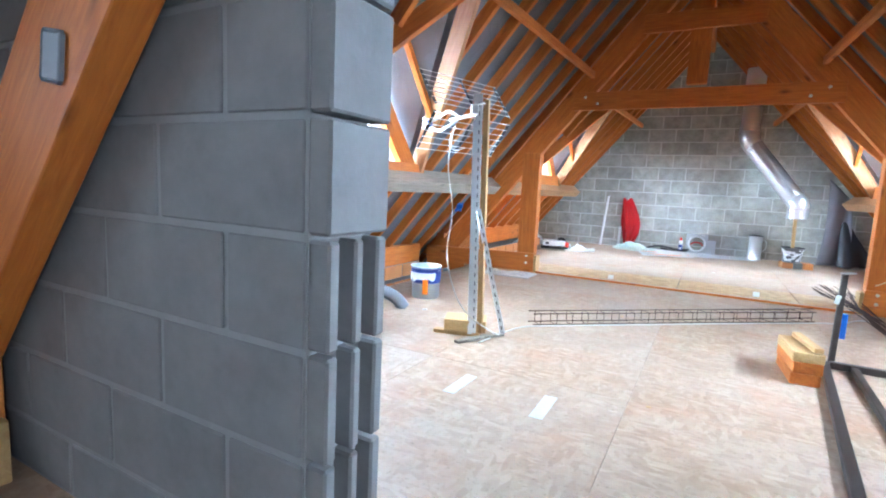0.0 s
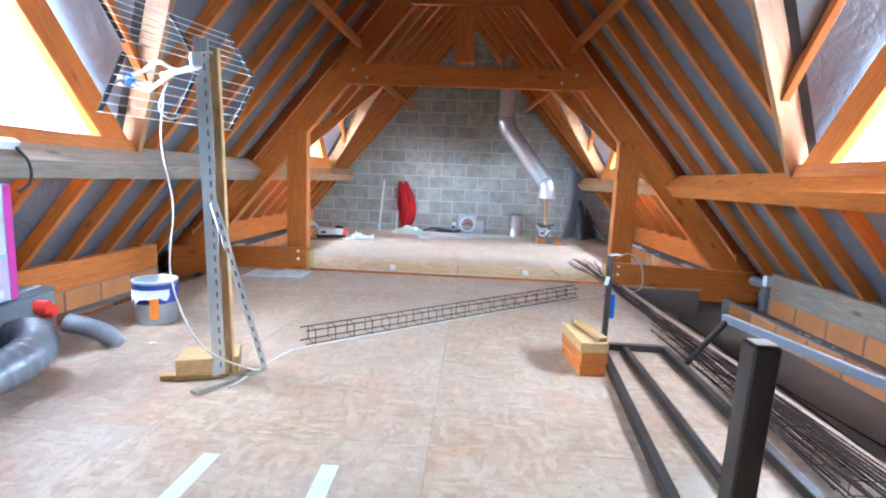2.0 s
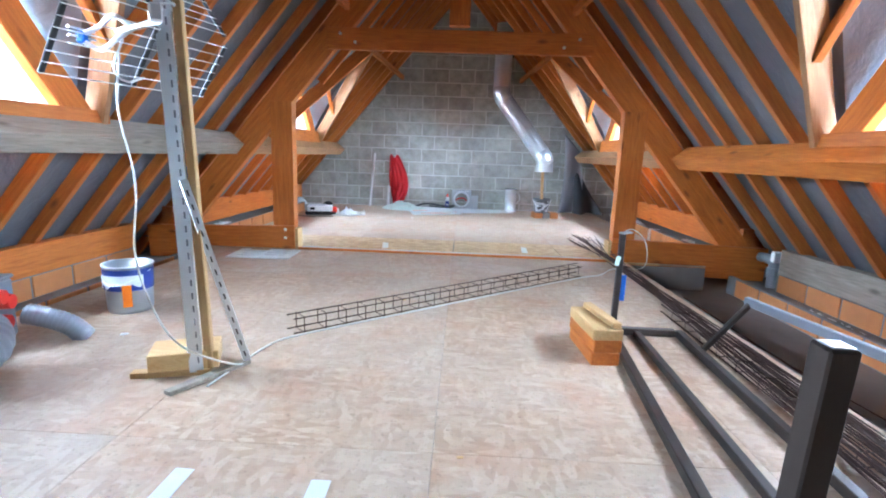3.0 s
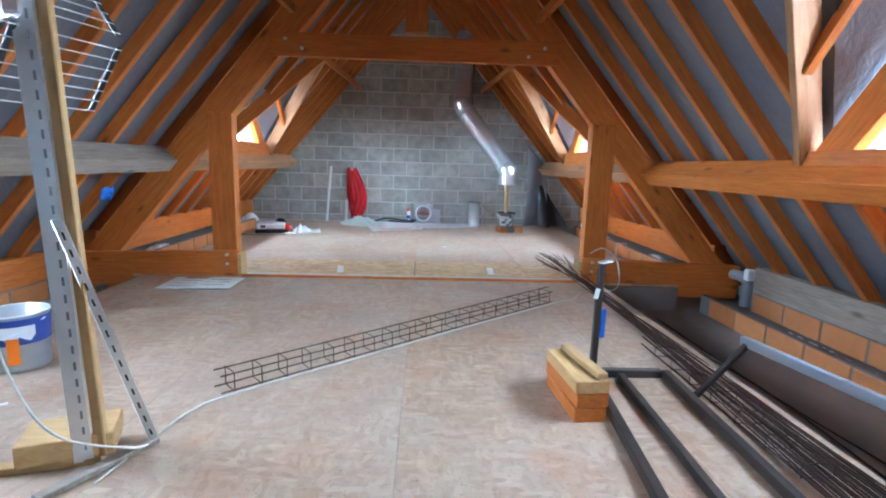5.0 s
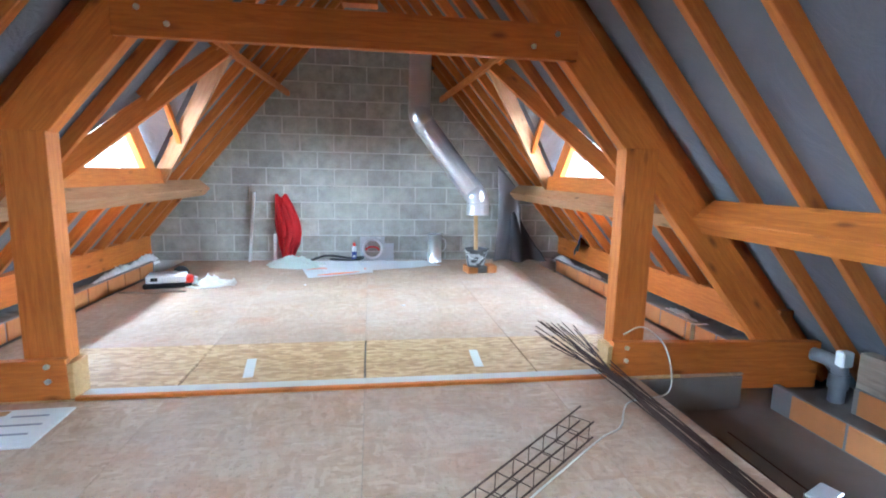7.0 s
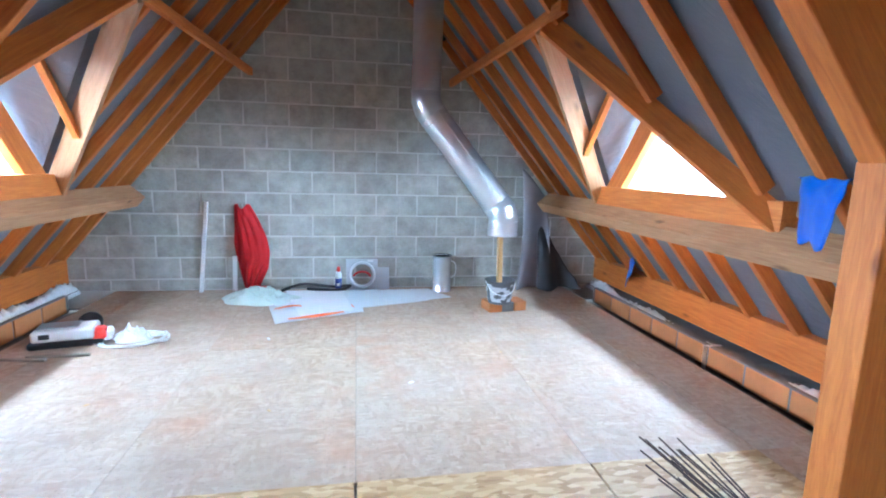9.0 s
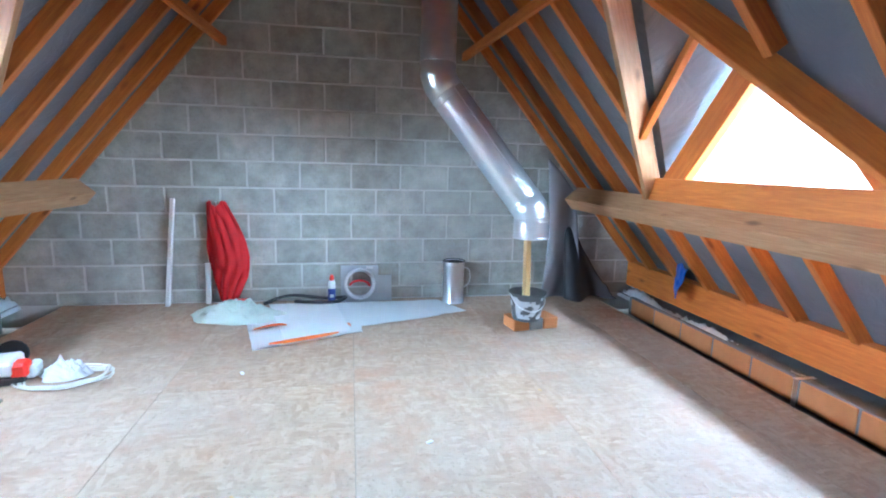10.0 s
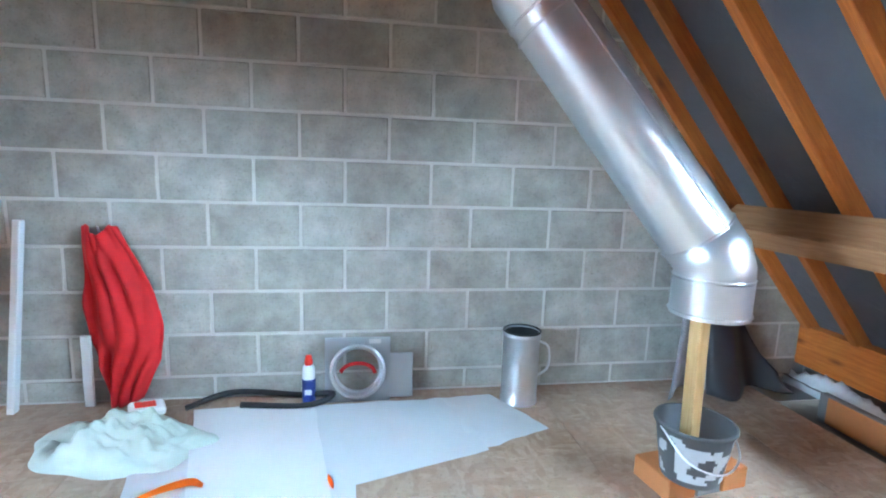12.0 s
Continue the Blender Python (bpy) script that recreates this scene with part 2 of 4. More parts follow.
def smooth_path(points, steps=8):
    """Catmull-Rom through points."""
    p = [Vector(q) for q in points]
    p = [p[0] * 2 - p[1]] + p + [p[-1] * 2 - p[-2]]
    out = []
    for i in range(1, len(p) - 2):
        for k in range(steps):
            t = k / steps
            a, b, c, d = p[i - 1], p[i], p[i + 1], p[i + 2]
            out.append(0.5 * (2 * b + (c - a) * t + (2 * a - 5 * b + 4 * c - d) * t * t + (3 * b - a - 3 * c + d) * t ** 3))
    out.append(p[-2])
    return out


def lathe(profile, seg=28, m=None):
    """A turned shell from (radius, height) pairs."""
    bm = bmesh.new()
    rings = [[bm.verts.new((r * math.cos(k * math.tau / seg), r * math.sin(k * math.tau / seg), z)) for k in range(seg)] for r, z in profile]
    for a, b in zip(rings, rings[1:]):
        for k in range(seg):
            bm.faces.new((a[k], a[(k + 1) % seg], b[(k + 1) % seg], b[k]))
    if m is not None:
        bm.transform(m)
    return bm


def prism(outline, depth, m=None):
    """A flat outline in x-y, pulled up by depth along z."""
    bm = bmesh.new()
    low = [bm.verts.new((x, y, 0)) for x, y in outline]
    high = [bm.verts.new((x, y, depth)) for x, y in outline]
    bm.faces.new(low[::-1])
    bm.faces.new(high)
    n = len(outline)
    for i in range(n):
        bm.faces.new((low[i], low[(i + 1) % n], high[(i + 1) % n], high[i]))
    bmesh.ops.recalc_face_normals(bm, faces=bm.faces[:])
    if m is not None:
        bm.transform(m)
    return bm


def sheet(nx, ny, place, thick=0.0):
    """A grid surface; place(u, v) gives each point, u and v from 0 to 1."""
    bm = bmesh.new()
    g = [[bm.verts.new(place(i / nx, j / ny)) for j in range(ny + 1)] for i in range(nx + 1)]
    for i in range(nx):
        for j in range(ny):
            bm.faces.new((g[i][j], g[i + 1][j], g[i + 1][j + 1], g[i][j + 1]))
    if thick:
        bmesh.ops.recalc_face_normals(bm, faces=bm.faces[:])
        bmesh.ops.solidify(bm, geom=bm.faces[:], thickness=thick)
    return bm


# ---- the shell: floor, gables, roof ----
S = 1.18                     # slope of the roof
ANG = math.atan(S)
NX, NZ = math.sin(ANG), math.cos(ANG)
U0 = 4.10                    # underside of the rafters at the ridge line
P0 = 3.58                    # inner edge of the principal rafters at the ridge line
Y0, WALL, PART, TRUSS = -1.4, 12.12, 1.88, 7.46
EAVE = 3.62
# the y 0.1 pair stays out of view, added to light the entrance side
DORMERS = [(sx, y) for sx in (-1, 1) for y in (0.1, 4.42, 9.55)]
DHALF, DBASE, DX = 1.12, 1.17, 2.42   # half width of a dormer, its sill height, its window plane
DPEAK = 2.52


def under(x):
    return U0 - S * abs(x)


SLAB = 0.27                  # drop from the boards to the bare slab along the eaves
floor = link_mesh("floor", box(2 * EAVE + 0.5, WALL - Y0 + 0.4, 0.2, pose(0, (WALL + Y0) / 2, -SLAB - 0.1)), M_FLOORDARK)
tagged(floor, "floor of dusty pale OSB boards over bare concrete", "floor", kind="structure")

for x_lo, x_hi, y_lo, y_hi in ((-2.60, 1.88, Y0, 7.32), (-2.70, 2.70, 7.32, WALL)):
    part("deck", box(x_hi - x_lo, y_hi - y_lo, SLAB - 0.028, pose((x_lo + x_hi) / 2, (y_lo + y_hi) / 2, -SLAB / 2 - 0.012)), M_FLOORDARK, floor, "raised deck under the boards")

# the gable beyond, its blocks follow at the end of the file
BLOCK = 0.50


def gable_outline(grow=0.0):
    return [(-EAVE, -0.2), (EAVE, -0.2), (EAVE, under(EAVE) + 0.2), (0, U0 + 0.2), (-EAVE, under(EAVE) + 0.2)]


UPRIGHT = Matrix(((1, 0, 0, 0), (0, 0, 1, 0), (0, 1, 0, 0), (0, 0, 0, 1)))
wall_far = link_mesh("wall_far", prism(gable_outline(), 0.2, Matrix.Translation((0, WALL - 0.004, 0)) @ UPRIGHT), M_MORTAR)
tagged(wall_far, "gable wall of grey concrete blocks with pale mortar joints", "wall", kind="structure")
wall_near = link_mesh("wall_near", prism(gable_outline(), 0.2, Matrix.Translation((0, Y0 - 0.2, 0)) @ UPRIGHT), M_BLOCK)
tagged(wall_near, "bare grey concrete block gable wall behind the entrance", "wall", kind="structure")

# roof covering with the dormers cut out of it


def roof_side(sx):
    ob = thing("roof", "pitched roof with grey membrane over orange softwood rafters", "roof", kind="structure")
    top = 0.10 / NZ      # rafter depth measured upright
    bm = bmesh.new()

    def quad(pts):
        bm.faces.new([bm.verts.new(p) for p in pts])

    def on(x, y):
        return (sx * x, y, under(x) + top)
    xp = (U0 + top - DPEAK) / S      # where the dormer ridge meets the covering
    xb = (U0 + top - DBASE) / S
    ys = [Y0 - 0.1]
    for s, yc in DORMERS:
        if s == sx:
            ys += [yc - DHALF, yc, yc + DHALF]
    ys.append(WALL + 0.1)
    for a, b in zip(ys, ys[1:]):
        inside = any(s == sx and a >= yc - DHALF - 0.01 and b <= yc + DHALF + 0.01 for s, yc in DORMERS)
        if not inside:
            quad([on(0, a), on(0, b), on(EAVE + 0.4, b), on(EAVE + 0.4, a)])
        else:
            left_low = any(abs(a - (yc - DHALF)) < 0.01 for s, yc in DORMERS)
            quad([on(0, a), on(0, b), on(xp if left_low else xb, b), on(xb if left_low else xp, a)])
            quad([on(xb, a), on(xb, b), on(EAVE + 0.4, b), on(EAVE + 0.4, a)])
    # the dormers' own slopes
    for s, yc in DORMERS:
        if s == sx:
            for k in (-1, 1):
                quad([on(xp, yc), (sx * (DX + 0.35), yc, DPEAK), (sx * (DX + 0.35), yc + k * DHALF, DBASE), (sx * xb, yc + k * DHALF, DBASE)])
    bmesh.ops.remove_doubles(bm, verts=bm.verts[:], dist=0.0005)
    bmesh.ops.recalc_face_normals(bm, faces=bm.faces[:])
    skin = part("membrane", bm, (M_MEMBRANE, M_TILE), ob, "wrinkled grey roofing membrane")
    mod = skin.modifiers.new("thickness", "SOLIDIFY")
    mod.thickness, mod.offset, mod.material_offset = 0.02, 1.0, 0
    # rafters at even steps, trimmed where a dormer opens
    y = 0.40
    ys = []
    while y < WALL - 0.03:
        ys.append(y)
        y += 0.4525
    ys.append(WALL - 0.05)
    h = 0.05 / NZ
    for y in ys:
        spans = [(0.02, EAVE + 0.1)]
        for s, yc in DORMERS:
            if s == sx and abs(y - yc) < DHALF - 0.03:
                f = 1 - abs(y - yc) / DHALF
                z = DBASE + (DPEAK - DBASE) * f
                xt = (U0 - z) / S
                spans = [(0.02, xt - 0.03), (xb + 0.02, EAVE + 0.1)]
        for a, b in spans:
            beam("rafter", (sx * a, y, under(a) + h), (sx * b, y, under(b) + h), 0.055, 0.098, M_BEAM, ob, up=(sx * NX, 0, NZ))
    return ob


for side in (-1, 1):
    roof_side(side)

# overcast sky beyond the dormer windows
def sky_build(g):
    f = g.noise(g.coord((1, 0.3, 0.5)), 0.5, 4)
    g.base((0.0, 0.0, 0.0))
    g.set(Emission_Color=g.ramp(f, [(0.3, (0.88, 0.93, 1.0)), (0.7, (1.0, 1.0, 1.0))]), Emission_Strength=5.0, Roughness=1.0)


M_SKY = mat("overcast_sky", sky_build)
for sx in (-1, 1):
    bd = link_mesh("backdrop", box(0.02, 90.0, 20.0, pose(sx * 9.0, 20.0, 10.6)), M_SKY)
    tagged(bd, "bright white overcast sky seen through the dormers", "sky", kind="structure")

ridge = beam("ridge_beam", (0, Y0, U0 - 0.14), (0, WALL, U0 - 0.14), 0.08, 0.22, M_BEAM)
tagged(ridge, "orange stained softwood ridge beam along the roof apex", "beam", kind="structure")


# ---- trusses ----
def truss(y):
    ob = thing("roof_truss", "heavy orange stained timber truss with posts and bolted collar", "truss", "roof trusses", "structure")
    w = 0.10
    mid = P0 + 0.125 / NZ
    for sx in (-1, 1):
        beam("principal_rafter", (sx * 0.02, y, mid - S * 0.02), (sx * 3.2, y, mid - S * 3.2), w, 0.25, M_BEAM, ob, up=(sx * NX, 0, NZ))
        beam("post", (sx * 1.835, y - 0.005, -0.02), (sx * 1.835, y - 0.005, P0 - S * 1.80 + 0.1), w + 0.03, 0.23, M_BEAM, ob, up=(1, 0, 0))
        part("post_batten", box(0.05, 0.16, 0.22, pose(sx * 1.695, y - 0.03, 0.11), 0.004), M_PALE, ob, "short pale timber cleat")
        beam("lower_tie", (sx * 1.70, y - 0.09, 0.075), (sx * 3.33, y - 0.09, 0.03), 0.06, 0.35, M_BEAM, ob)
        for bx, bz in ((1.80, 0.12), (1.80, 0.21), (1.2, 2.23), (1.05, 2.15)):
            bolt = part("bolt", cyl(0.016, 0.016, 0.016, pose(sx * bx, y - (0.128 if bz < 1 else 0.088), bz, 90), 8), M_GALV, ob)
    beam("collar", (-1.34, y - 0.055, 2.185), (1.34, y - 0.055, 2.185), 0.06, 0.21, M_BEAM, ob)
    beam("upper_collar", (-0.60, y - 0.055, 3.02), (0.60, y - 0.055, 3.02), 0.06, 0.2, M_BEAM, ob)
    beam("king_post", (0, y, 2.34), (0, y, P0 + 0.1), w, 0.21, M_BEAM, ob, up=(1, 0, 0))
    return ob


truss(TRUSS)
truss(PART - 0.12)

# ---- purlins ----
for sx in (-1, 1):
    for a, b in ((-1.2, TRUSS - 0.06), (TRUSS + 0.06, WALL - 0.2)):
        p = beam("purlin", (sx * 2.36, a, 1.11), (sx * 2.36, b, 1.11), 0.14, 0.20, (M_GREYWOOD if sx < 0 else M_BEAM) if a < 0 else M_PURLIN, up=(sx * NX, 0, NZ))
        tagged(p, "softwood purlin under the rafters" if sx > 0 else "weathered greyish softwood purlin under the rafters", "purlin", "purlins", "structure")


# ---- dormers ----
def dormer(sx, yc):
    ob = thing("dormer_window", "triangular dormer window framed in orange timber", "dormer window", "dormer windows", "structure")
    peak_x = (U0 - DPEAK) / S
    foot_x = (U0 - DBASE) / S
    for k in (-1, 1):
        beam("valley_board", (sx * (peak_x), yc + k * 0.03, DPEAK - 0.02), (sx * (foot_x - 0.02), yc + k * (DHALF), DBASE), 0.045, 0.16, M_PURLIN if k > 0 else M_BEAM, ob, up=(sx * NX, 0, NZ))
        beam("jamb", (sx * DX, yc, DPEAK - 0.23), (sx * DX, yc + k * (DHALF - 0.16), DBASE + 0.0), 0.07, 0.20, M_BEAM, ob, up=(0, k, 1))
        fx = (peak_x + DX) / 2 + 0.15
        beam("jack_rafter", (sx * fx, yc, DPEAK - 0.03), (sx * fx, yc + k * DHALF * 0.62, DPEAK - 0.03 - (DPEAK - DBASE) * 0.62), 0.05, 0.06, M_BEAM, ob, up=(0, k, 1))
    zs = DBASE + (0.10 if yc > TRUSS else 0.01)
    beam("sill", (sx * (DX - 0.02), yc - DHALF, zs), (sx * (DX - 0.02), yc + DHALF, zs), 0.10, 0.19, M_BEAM, ob)
    beam("dormer_ridge", (sx * peak_x, yc, DPEAK - 0.04), (sx * (DX + 0.3), yc, DPEAK - 0.04), 0.04, 0.07, M_BEAM, ob)
    beam("trimmer", (sx * peak_x, yc - 0.3, DPEAK + 0.03), (sx * peak_x, yc + 0.3, DPEAK + 0.03), 0.05, 0.08, M_BEAM, ob)
    return ob


for sx, yc in DORMERS:
    dormer(sx, yc)
    end = 1.7 if yc < 1 else TRUSS if yc < TRUSS else WALL
    px = (U0 - DPEAK) / S
    b = beam("tie_rail", (sx * px, yc + 0.05, DPEAK + 0.02), (sx * (px - 0.2), end - 0.03, DPEAK - 0.02), 0.05, 0.08, M_BEAM)
    tagged(b, "slim orange softwood rail from dormer peak", "timber rail", "dormer rails", "structure")

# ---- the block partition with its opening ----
wall_partition = link_mesh("wall_partition", prism([(-3.6, -0.2), (-0.42, -0.2), (-0.42, 3.3), (-3.3, 0.3), (-3.6, 0.0)], 0.188, Matrix.Translation((0, PART - 0.004, 0)) @ UPRIGHT), M_SHADEMORTAR)
tagged(wall_partition, "concrete block partition wall ending in hollow blocks", "wall", kind="structure")
wall_stub = link_mesh("wall_stub", prism([(0.63, -0.2), (3.6, -0.2), (3.6, 0.0), (3.3, 0.3), (2.9, 0.8), (0.63, 0.8)], 0.188, Matrix.Translation((0, PART + 0.006, 0)) @ UPRIGHT), M_BLOCK)
tagged(wall_stub, "low unfinished stub of grey concrete block wall", "wall", kind="structure")

# ---- eaves: brick courses, mortar ledge, wall plates ----
for sx in (-1, 1):
    plate_far = beam("wall_plate", (sx * 3.23, TRUSS + 0.1, 0.24), (sx * 3.23, WALL, 0.24), 0.12, 0.28, M_BEAM)
    tagged(plate_far, "orange stained wall plate under the rafter feet", "wall plate", "wall plates", "structure")
    plate = beam("wall_plate", (sx * 3.27, -1.2, 0.15), (sx * 3.27, TRUSS - 0.5, 0.15), 0.10, 0.24, M_GREYWOOD if sx > 0 else M_BEAM)
    tagged(plate, "weathered grey plank on the eaves wall" if sx > 0 else "orange stained wall plate under the rafter feet", "wall plate", "wall plates", "structure")
    for a, b, xf, zl in ((-1.2, TRUSS - 0.15, 2.95, -0.12), (TRUSS + 0.12, WALL - 0.02, 3.0, 0.03)):
        ledge = link_mesh("mortar_ledge", sheet(90, 5, lambda u, v, a=a, b=b, xf=xf, zl=zl: Vector((sx * (xf + 0.045 + v * (3.5 - xf)), a + u * (b - a), zl + 0.014 * noise.noise(Vector((u * 60, v * 5, xf))) - 0.03 * math.sin(v * 3.14)))), M_LEDGE)
        tagged(ledge, "rough grey mortar ledge behind the eaves bricks", "ledge", kind="structure")
        tufts = 0.10 if a > 0 else 0.05
        wool = link_mesh("insulation_wool", sheet(160, 8, lambda u, v, a=a, b=b, xf=xf, zl=zl, h=tufts: Vector((sx * (xf + 0.05 + v * 0.19), a + u * (b - a), zl - 0.05 + h * math.sin(v * 3.14) * max(0.0, noise.noise(Vector((u * (b - a) * 1.3, 3.3, xf * sx))) * 1.8 + 0.15) + 0.06 * noise.noise(Vector((u * 160, v * 9, 1))) * math.sin(v * 3.14)))), M_WOOL, smooth=True)
        tagged(wool, "tufts of white glass wool along the eaves", "insulation", kind="stuff")

# threshold strip, clean boards and tape at the truss
strip = beam("threshold_strip", (-1.66, 7.335, 0.012), (1.66, 7.335, 0.012), 0.035, 0.024, M_BEAM)
tagged(strip, "thin orange timber strip across the floor", "trim", kind="structure")
strip = beam("threshold_strip", (-1.66, 7.42, 0.004), (1.66, 7.42, 0.004), 0.11, 0.01, M_MORTAR)
tagged(strip, "pale dusty band beside the floor strip", "trim", kind="structure")
for x, y, turn in ((-0.77, 7.73, 8), (0.84, 7.77, -4), (-0.80, 3.44, -1), (-0.33, 3.42, 1)):
    t = link_mesh("adhesive_tape", box(0.065, 0.34 if y > 5 else 0.28, 0.002, None, 0.0005), M_PAPER)
    t.matrix_basis = pose(x, y, 0.0045 if y < 5 else 0.0075, 0, 0, turn)
    tagged(t, "short strip of white tape on the floor boards", "tape", "tape strips")


# ---- antenna on its stand ----
def antenna_stand():
    ob = thing("antenna_stand", "improvised mast of slotted galvanised channel and timber lath", "mast")
    bx, by = -1.11, 4.26
    part("base_block", box(0.30, 0.20, 0.085, pose(bx - 0.10, by + 0.07, 0.075, 0, 0, 22), 0.004), M_PALE, ob, "pale softwood base block")
    part("foot", box(0.34, 0.05, 0.028, pose(bx - 0.13, by - 0.01, 0.016, 0, 0, 15), 0.003), M_PALE, ob)
    part("foot", box(0.045, 0.42, 0.022, pose(bx + 0.06, by - 0.02, 0.013, 0, 0, -28), 0.003), M_GREYWOOD, ob, "grey weathered lath")
    beam("lath", (bx + 0.035, by + 0.03, 0.03), (bx - 0.012, by + 0.028, 1.66), 0.03, 0.04, M_PALE, ob, up=(1, 0, 0))
    bm = prism([(-0.030, 0.027), (-0.030, -0.005), (0.030, -0.005), (0.030, 0.027), (0.027, 0.027), (0.027, -0.002), (-0.027, -0.002), (-0.027, 0.027)], 1.68)
    ch = part("channel", bm, M_GALV, ob)
    ch.matrix_basis = pose(bx - 0.015, by, 0.02, 0, -1.8, 0) @ pose(0, 0, 0, 0, 0, 20)
    bm = bmesh.new()
    for k in range(26):
        box(0.008, 0.002, 0.030, Matrix.Translation((0.012, -0.0056, 0.06 + k * 0.062)), 0, bm)
    slot = tagged(part("slots", bm, M_GREYPL, ob), kind="stuff")
    slot.matrix_basis = pose(bx - 0.015, by, 0.02, 0, -1.8, 0) @ pose(0, 0, 0, 0, 0, 20)
    a, b = (bx + 0.17, by + 0.13, 0.03), (bx - 0.01, by - 0.02, 0.92)
    beam("strut", a, b, 0.035, 0.003, M_GALV, ob, up=(0.3, -1, 0))
    bm = bmesh.new()
    m = between(a, b, (0.3, -1, 0))
    for k in range(14):
        box(0.028, 0.007, 0.001, m @ Matrix.Translation((-0.42 + k * 0.063, 0, 0.0022)), 0, bm)
    tagged(part("strut_slots", bm, M_BLACK, ob), kind="stuff")
    return ob


antenna_stand()


def antenna():
    ob = thing("grid_antenna", "television antenna with wire grid reflector clamped to the mast", "antenna")
    c = Vector((-1.185, 4.24, 1.56))
    w = Vector((0.32, 0.947, 0))
    d = Vector((-0.947, 0.32, 0))
    for half in (1, -1):
        top = Vector((0, 0, half * 0.235)) + d * 0.17
        for k in (-1, 0, 1):
            a = c + w * (k * 0.36) + Vector((0, 0, half * 0.02))
            beam("rib", a, a + top, 0.012, 0.022, M_BLACK, ob, up=tuple(w), label="black plastic rib")
        for j in range(7):
            p = c + Vector((0, 0, half * 0.03)) + top * (j / 6.3)
            part("wire", tube([p - w * 0.37, p + w * 0.37], 0.0024, 6), M_WIRE, ob)
    boom_end = c + Vector((-0.42, 0.20, -0.03))
    part("boom", tube([c, c + (boom_end - c) * 0.6], 0.014, 8), M_GALV, ob)
    for k in (1, -1):
        q = c + (boom_end - c) * 0.35
        pts = smooth_path([q, q + Vector((-0.10, 0.02, k * 0.05)), boom_end + Vector((0.03, 0, k * 0.05)), boom_end + Vector((-0.06, 0, k * 0.012))], 5)
        part("dipole_arm", tube(pts, 0.011, 8), M_WHITE, ob)
    for k in (-1, 0, 1):
        p = boom_end + Vector((-0.055, 0, k * 0.035))
        part("director", tube([p - w * 0.06, p + w * 0.06], 0.005, 6), M_GALV, ob)
    part("dipole_box", box(0.035, 0.04, 0.05, Matrix.Translation(boom_end + Vector((-0.055, 0, 0))), 0.006), M_BLUE, ob, "bright blue connector box")
    part("clamp", box(0.05, 0.06, 0.07, Matrix.Translation(c + Vector((0.0, -0.01, 0.03))) @ pose(0, 0, 0, 0, 0, 35), 0.008), M_GALV, ob)
    part("u_bolt", tube(smooth_path([c + Vector((0.03, -0.03, 0.06)), c + Vector((0.06, 0.02, 0.075)), c + Vector((0.03, 0.06, 0.06))], 5), 0.006, 6), M_GALV, ob)
    return ob


antenna()


def cable(name, pts, r, material, label, steps=7):
    ob = link_mesh(name, tube(smooth_path(pts, steps), r, 6), material, smooth=True)
    return tagged(ob, label, "cable")


cable("antenna_cable", [(-1.33, 4.2, 1.42), (-1.34, 4.18, 1.2), (-1.28, 4.16, 0.9), (-1.30, 4.15, 0.6), (-1.22, 4.13, 0.35), (-1.1, 4.12, 0.2), (-0.98, 4.3, 0.05), (-0.95, 4.42, 0.006)], 0.0045, M_CABLE, "white coaxial cable hanging down the mast")
cable("antenna_cable", [(-1.31, 4.2, 1.48), (-1.33, 4.16, 1.36), (-1.28, 4.16, 1.31), (-1.22, 4.18, 1.33)], 0.0045, M_CABLE, "short white coaxial loop under the antenna")
cable("floor_cable", [(-1.02, 4.15, 0.006), (-0.98, 4.4, 0.006), (-0.93, 4.66, 0.006), (-0.80, 4.84, 0.006), (-0.15, 5.40, 0.006), (0.55, 6.00, 0.006), (1.22, 6.55, 0.006), (1.42, 6.68, 0.006), (1.62, 6.95, 0.01), (1.95, 7.05, 0.02), (2.0, 7.2, 0.25), (1.9, 7.32, 0.36), (1.78, 7.36, 0.3)], 0.005, M_CABLE, "white cable trailing across the floor boards")


# ---- steel rebar cage on the floor ----
def rebar_cage():
    ob = thing("rebar_cage", "long rusty reinforcement cage lying on the floor", "rebar cage")
    a, b = Vector((-0.89, 4.87, 0)), Vector((1.22, 6.68, 0))
    u = (b - a).normalized()
    n = Vector((-u.y, u.x, 0))
    h, hw = 0.095, 0.05
    for k in (-1, 1):
        for z in (0.008, h):
            bend = n * (0.015 * k)
            part("bar", tube([a + n * hw * k + Vector((0, 0, z)), (a + b) / 2 + n * hw * k + Vector((0, 0, z + 0.002)), b + n * hw * k + Vector((0, 0, z)) + bend + u * 0.06 * k], 0.0045, 6), M_RUST, ob)
    length = (b - a).length
    bm = tube([n * hw * 1.1 * i + Vector((0, 0, z)) for i, z in ((-1, 0.003), (1, 0.003), (1, h + 0.005), (-1, h + 0.005))], 0.0032, 5, closed=True)
    me = bpy.data.meshes.new("stirrup")
    bm.to_mesh(me)
    bm.free()
    me.materials.append(M_RUST)
    for i in range(20):
        s = new("stirrup", me)
        s.parent = ob
        s.matrix_basis = Matrix.Translation(a + u * (0.06 + i * (length - 0.15) / 19)) @ pose(0, 0, 0, 0, 0, random.uniform(-4, 4))
    return ob


rebar_cage()

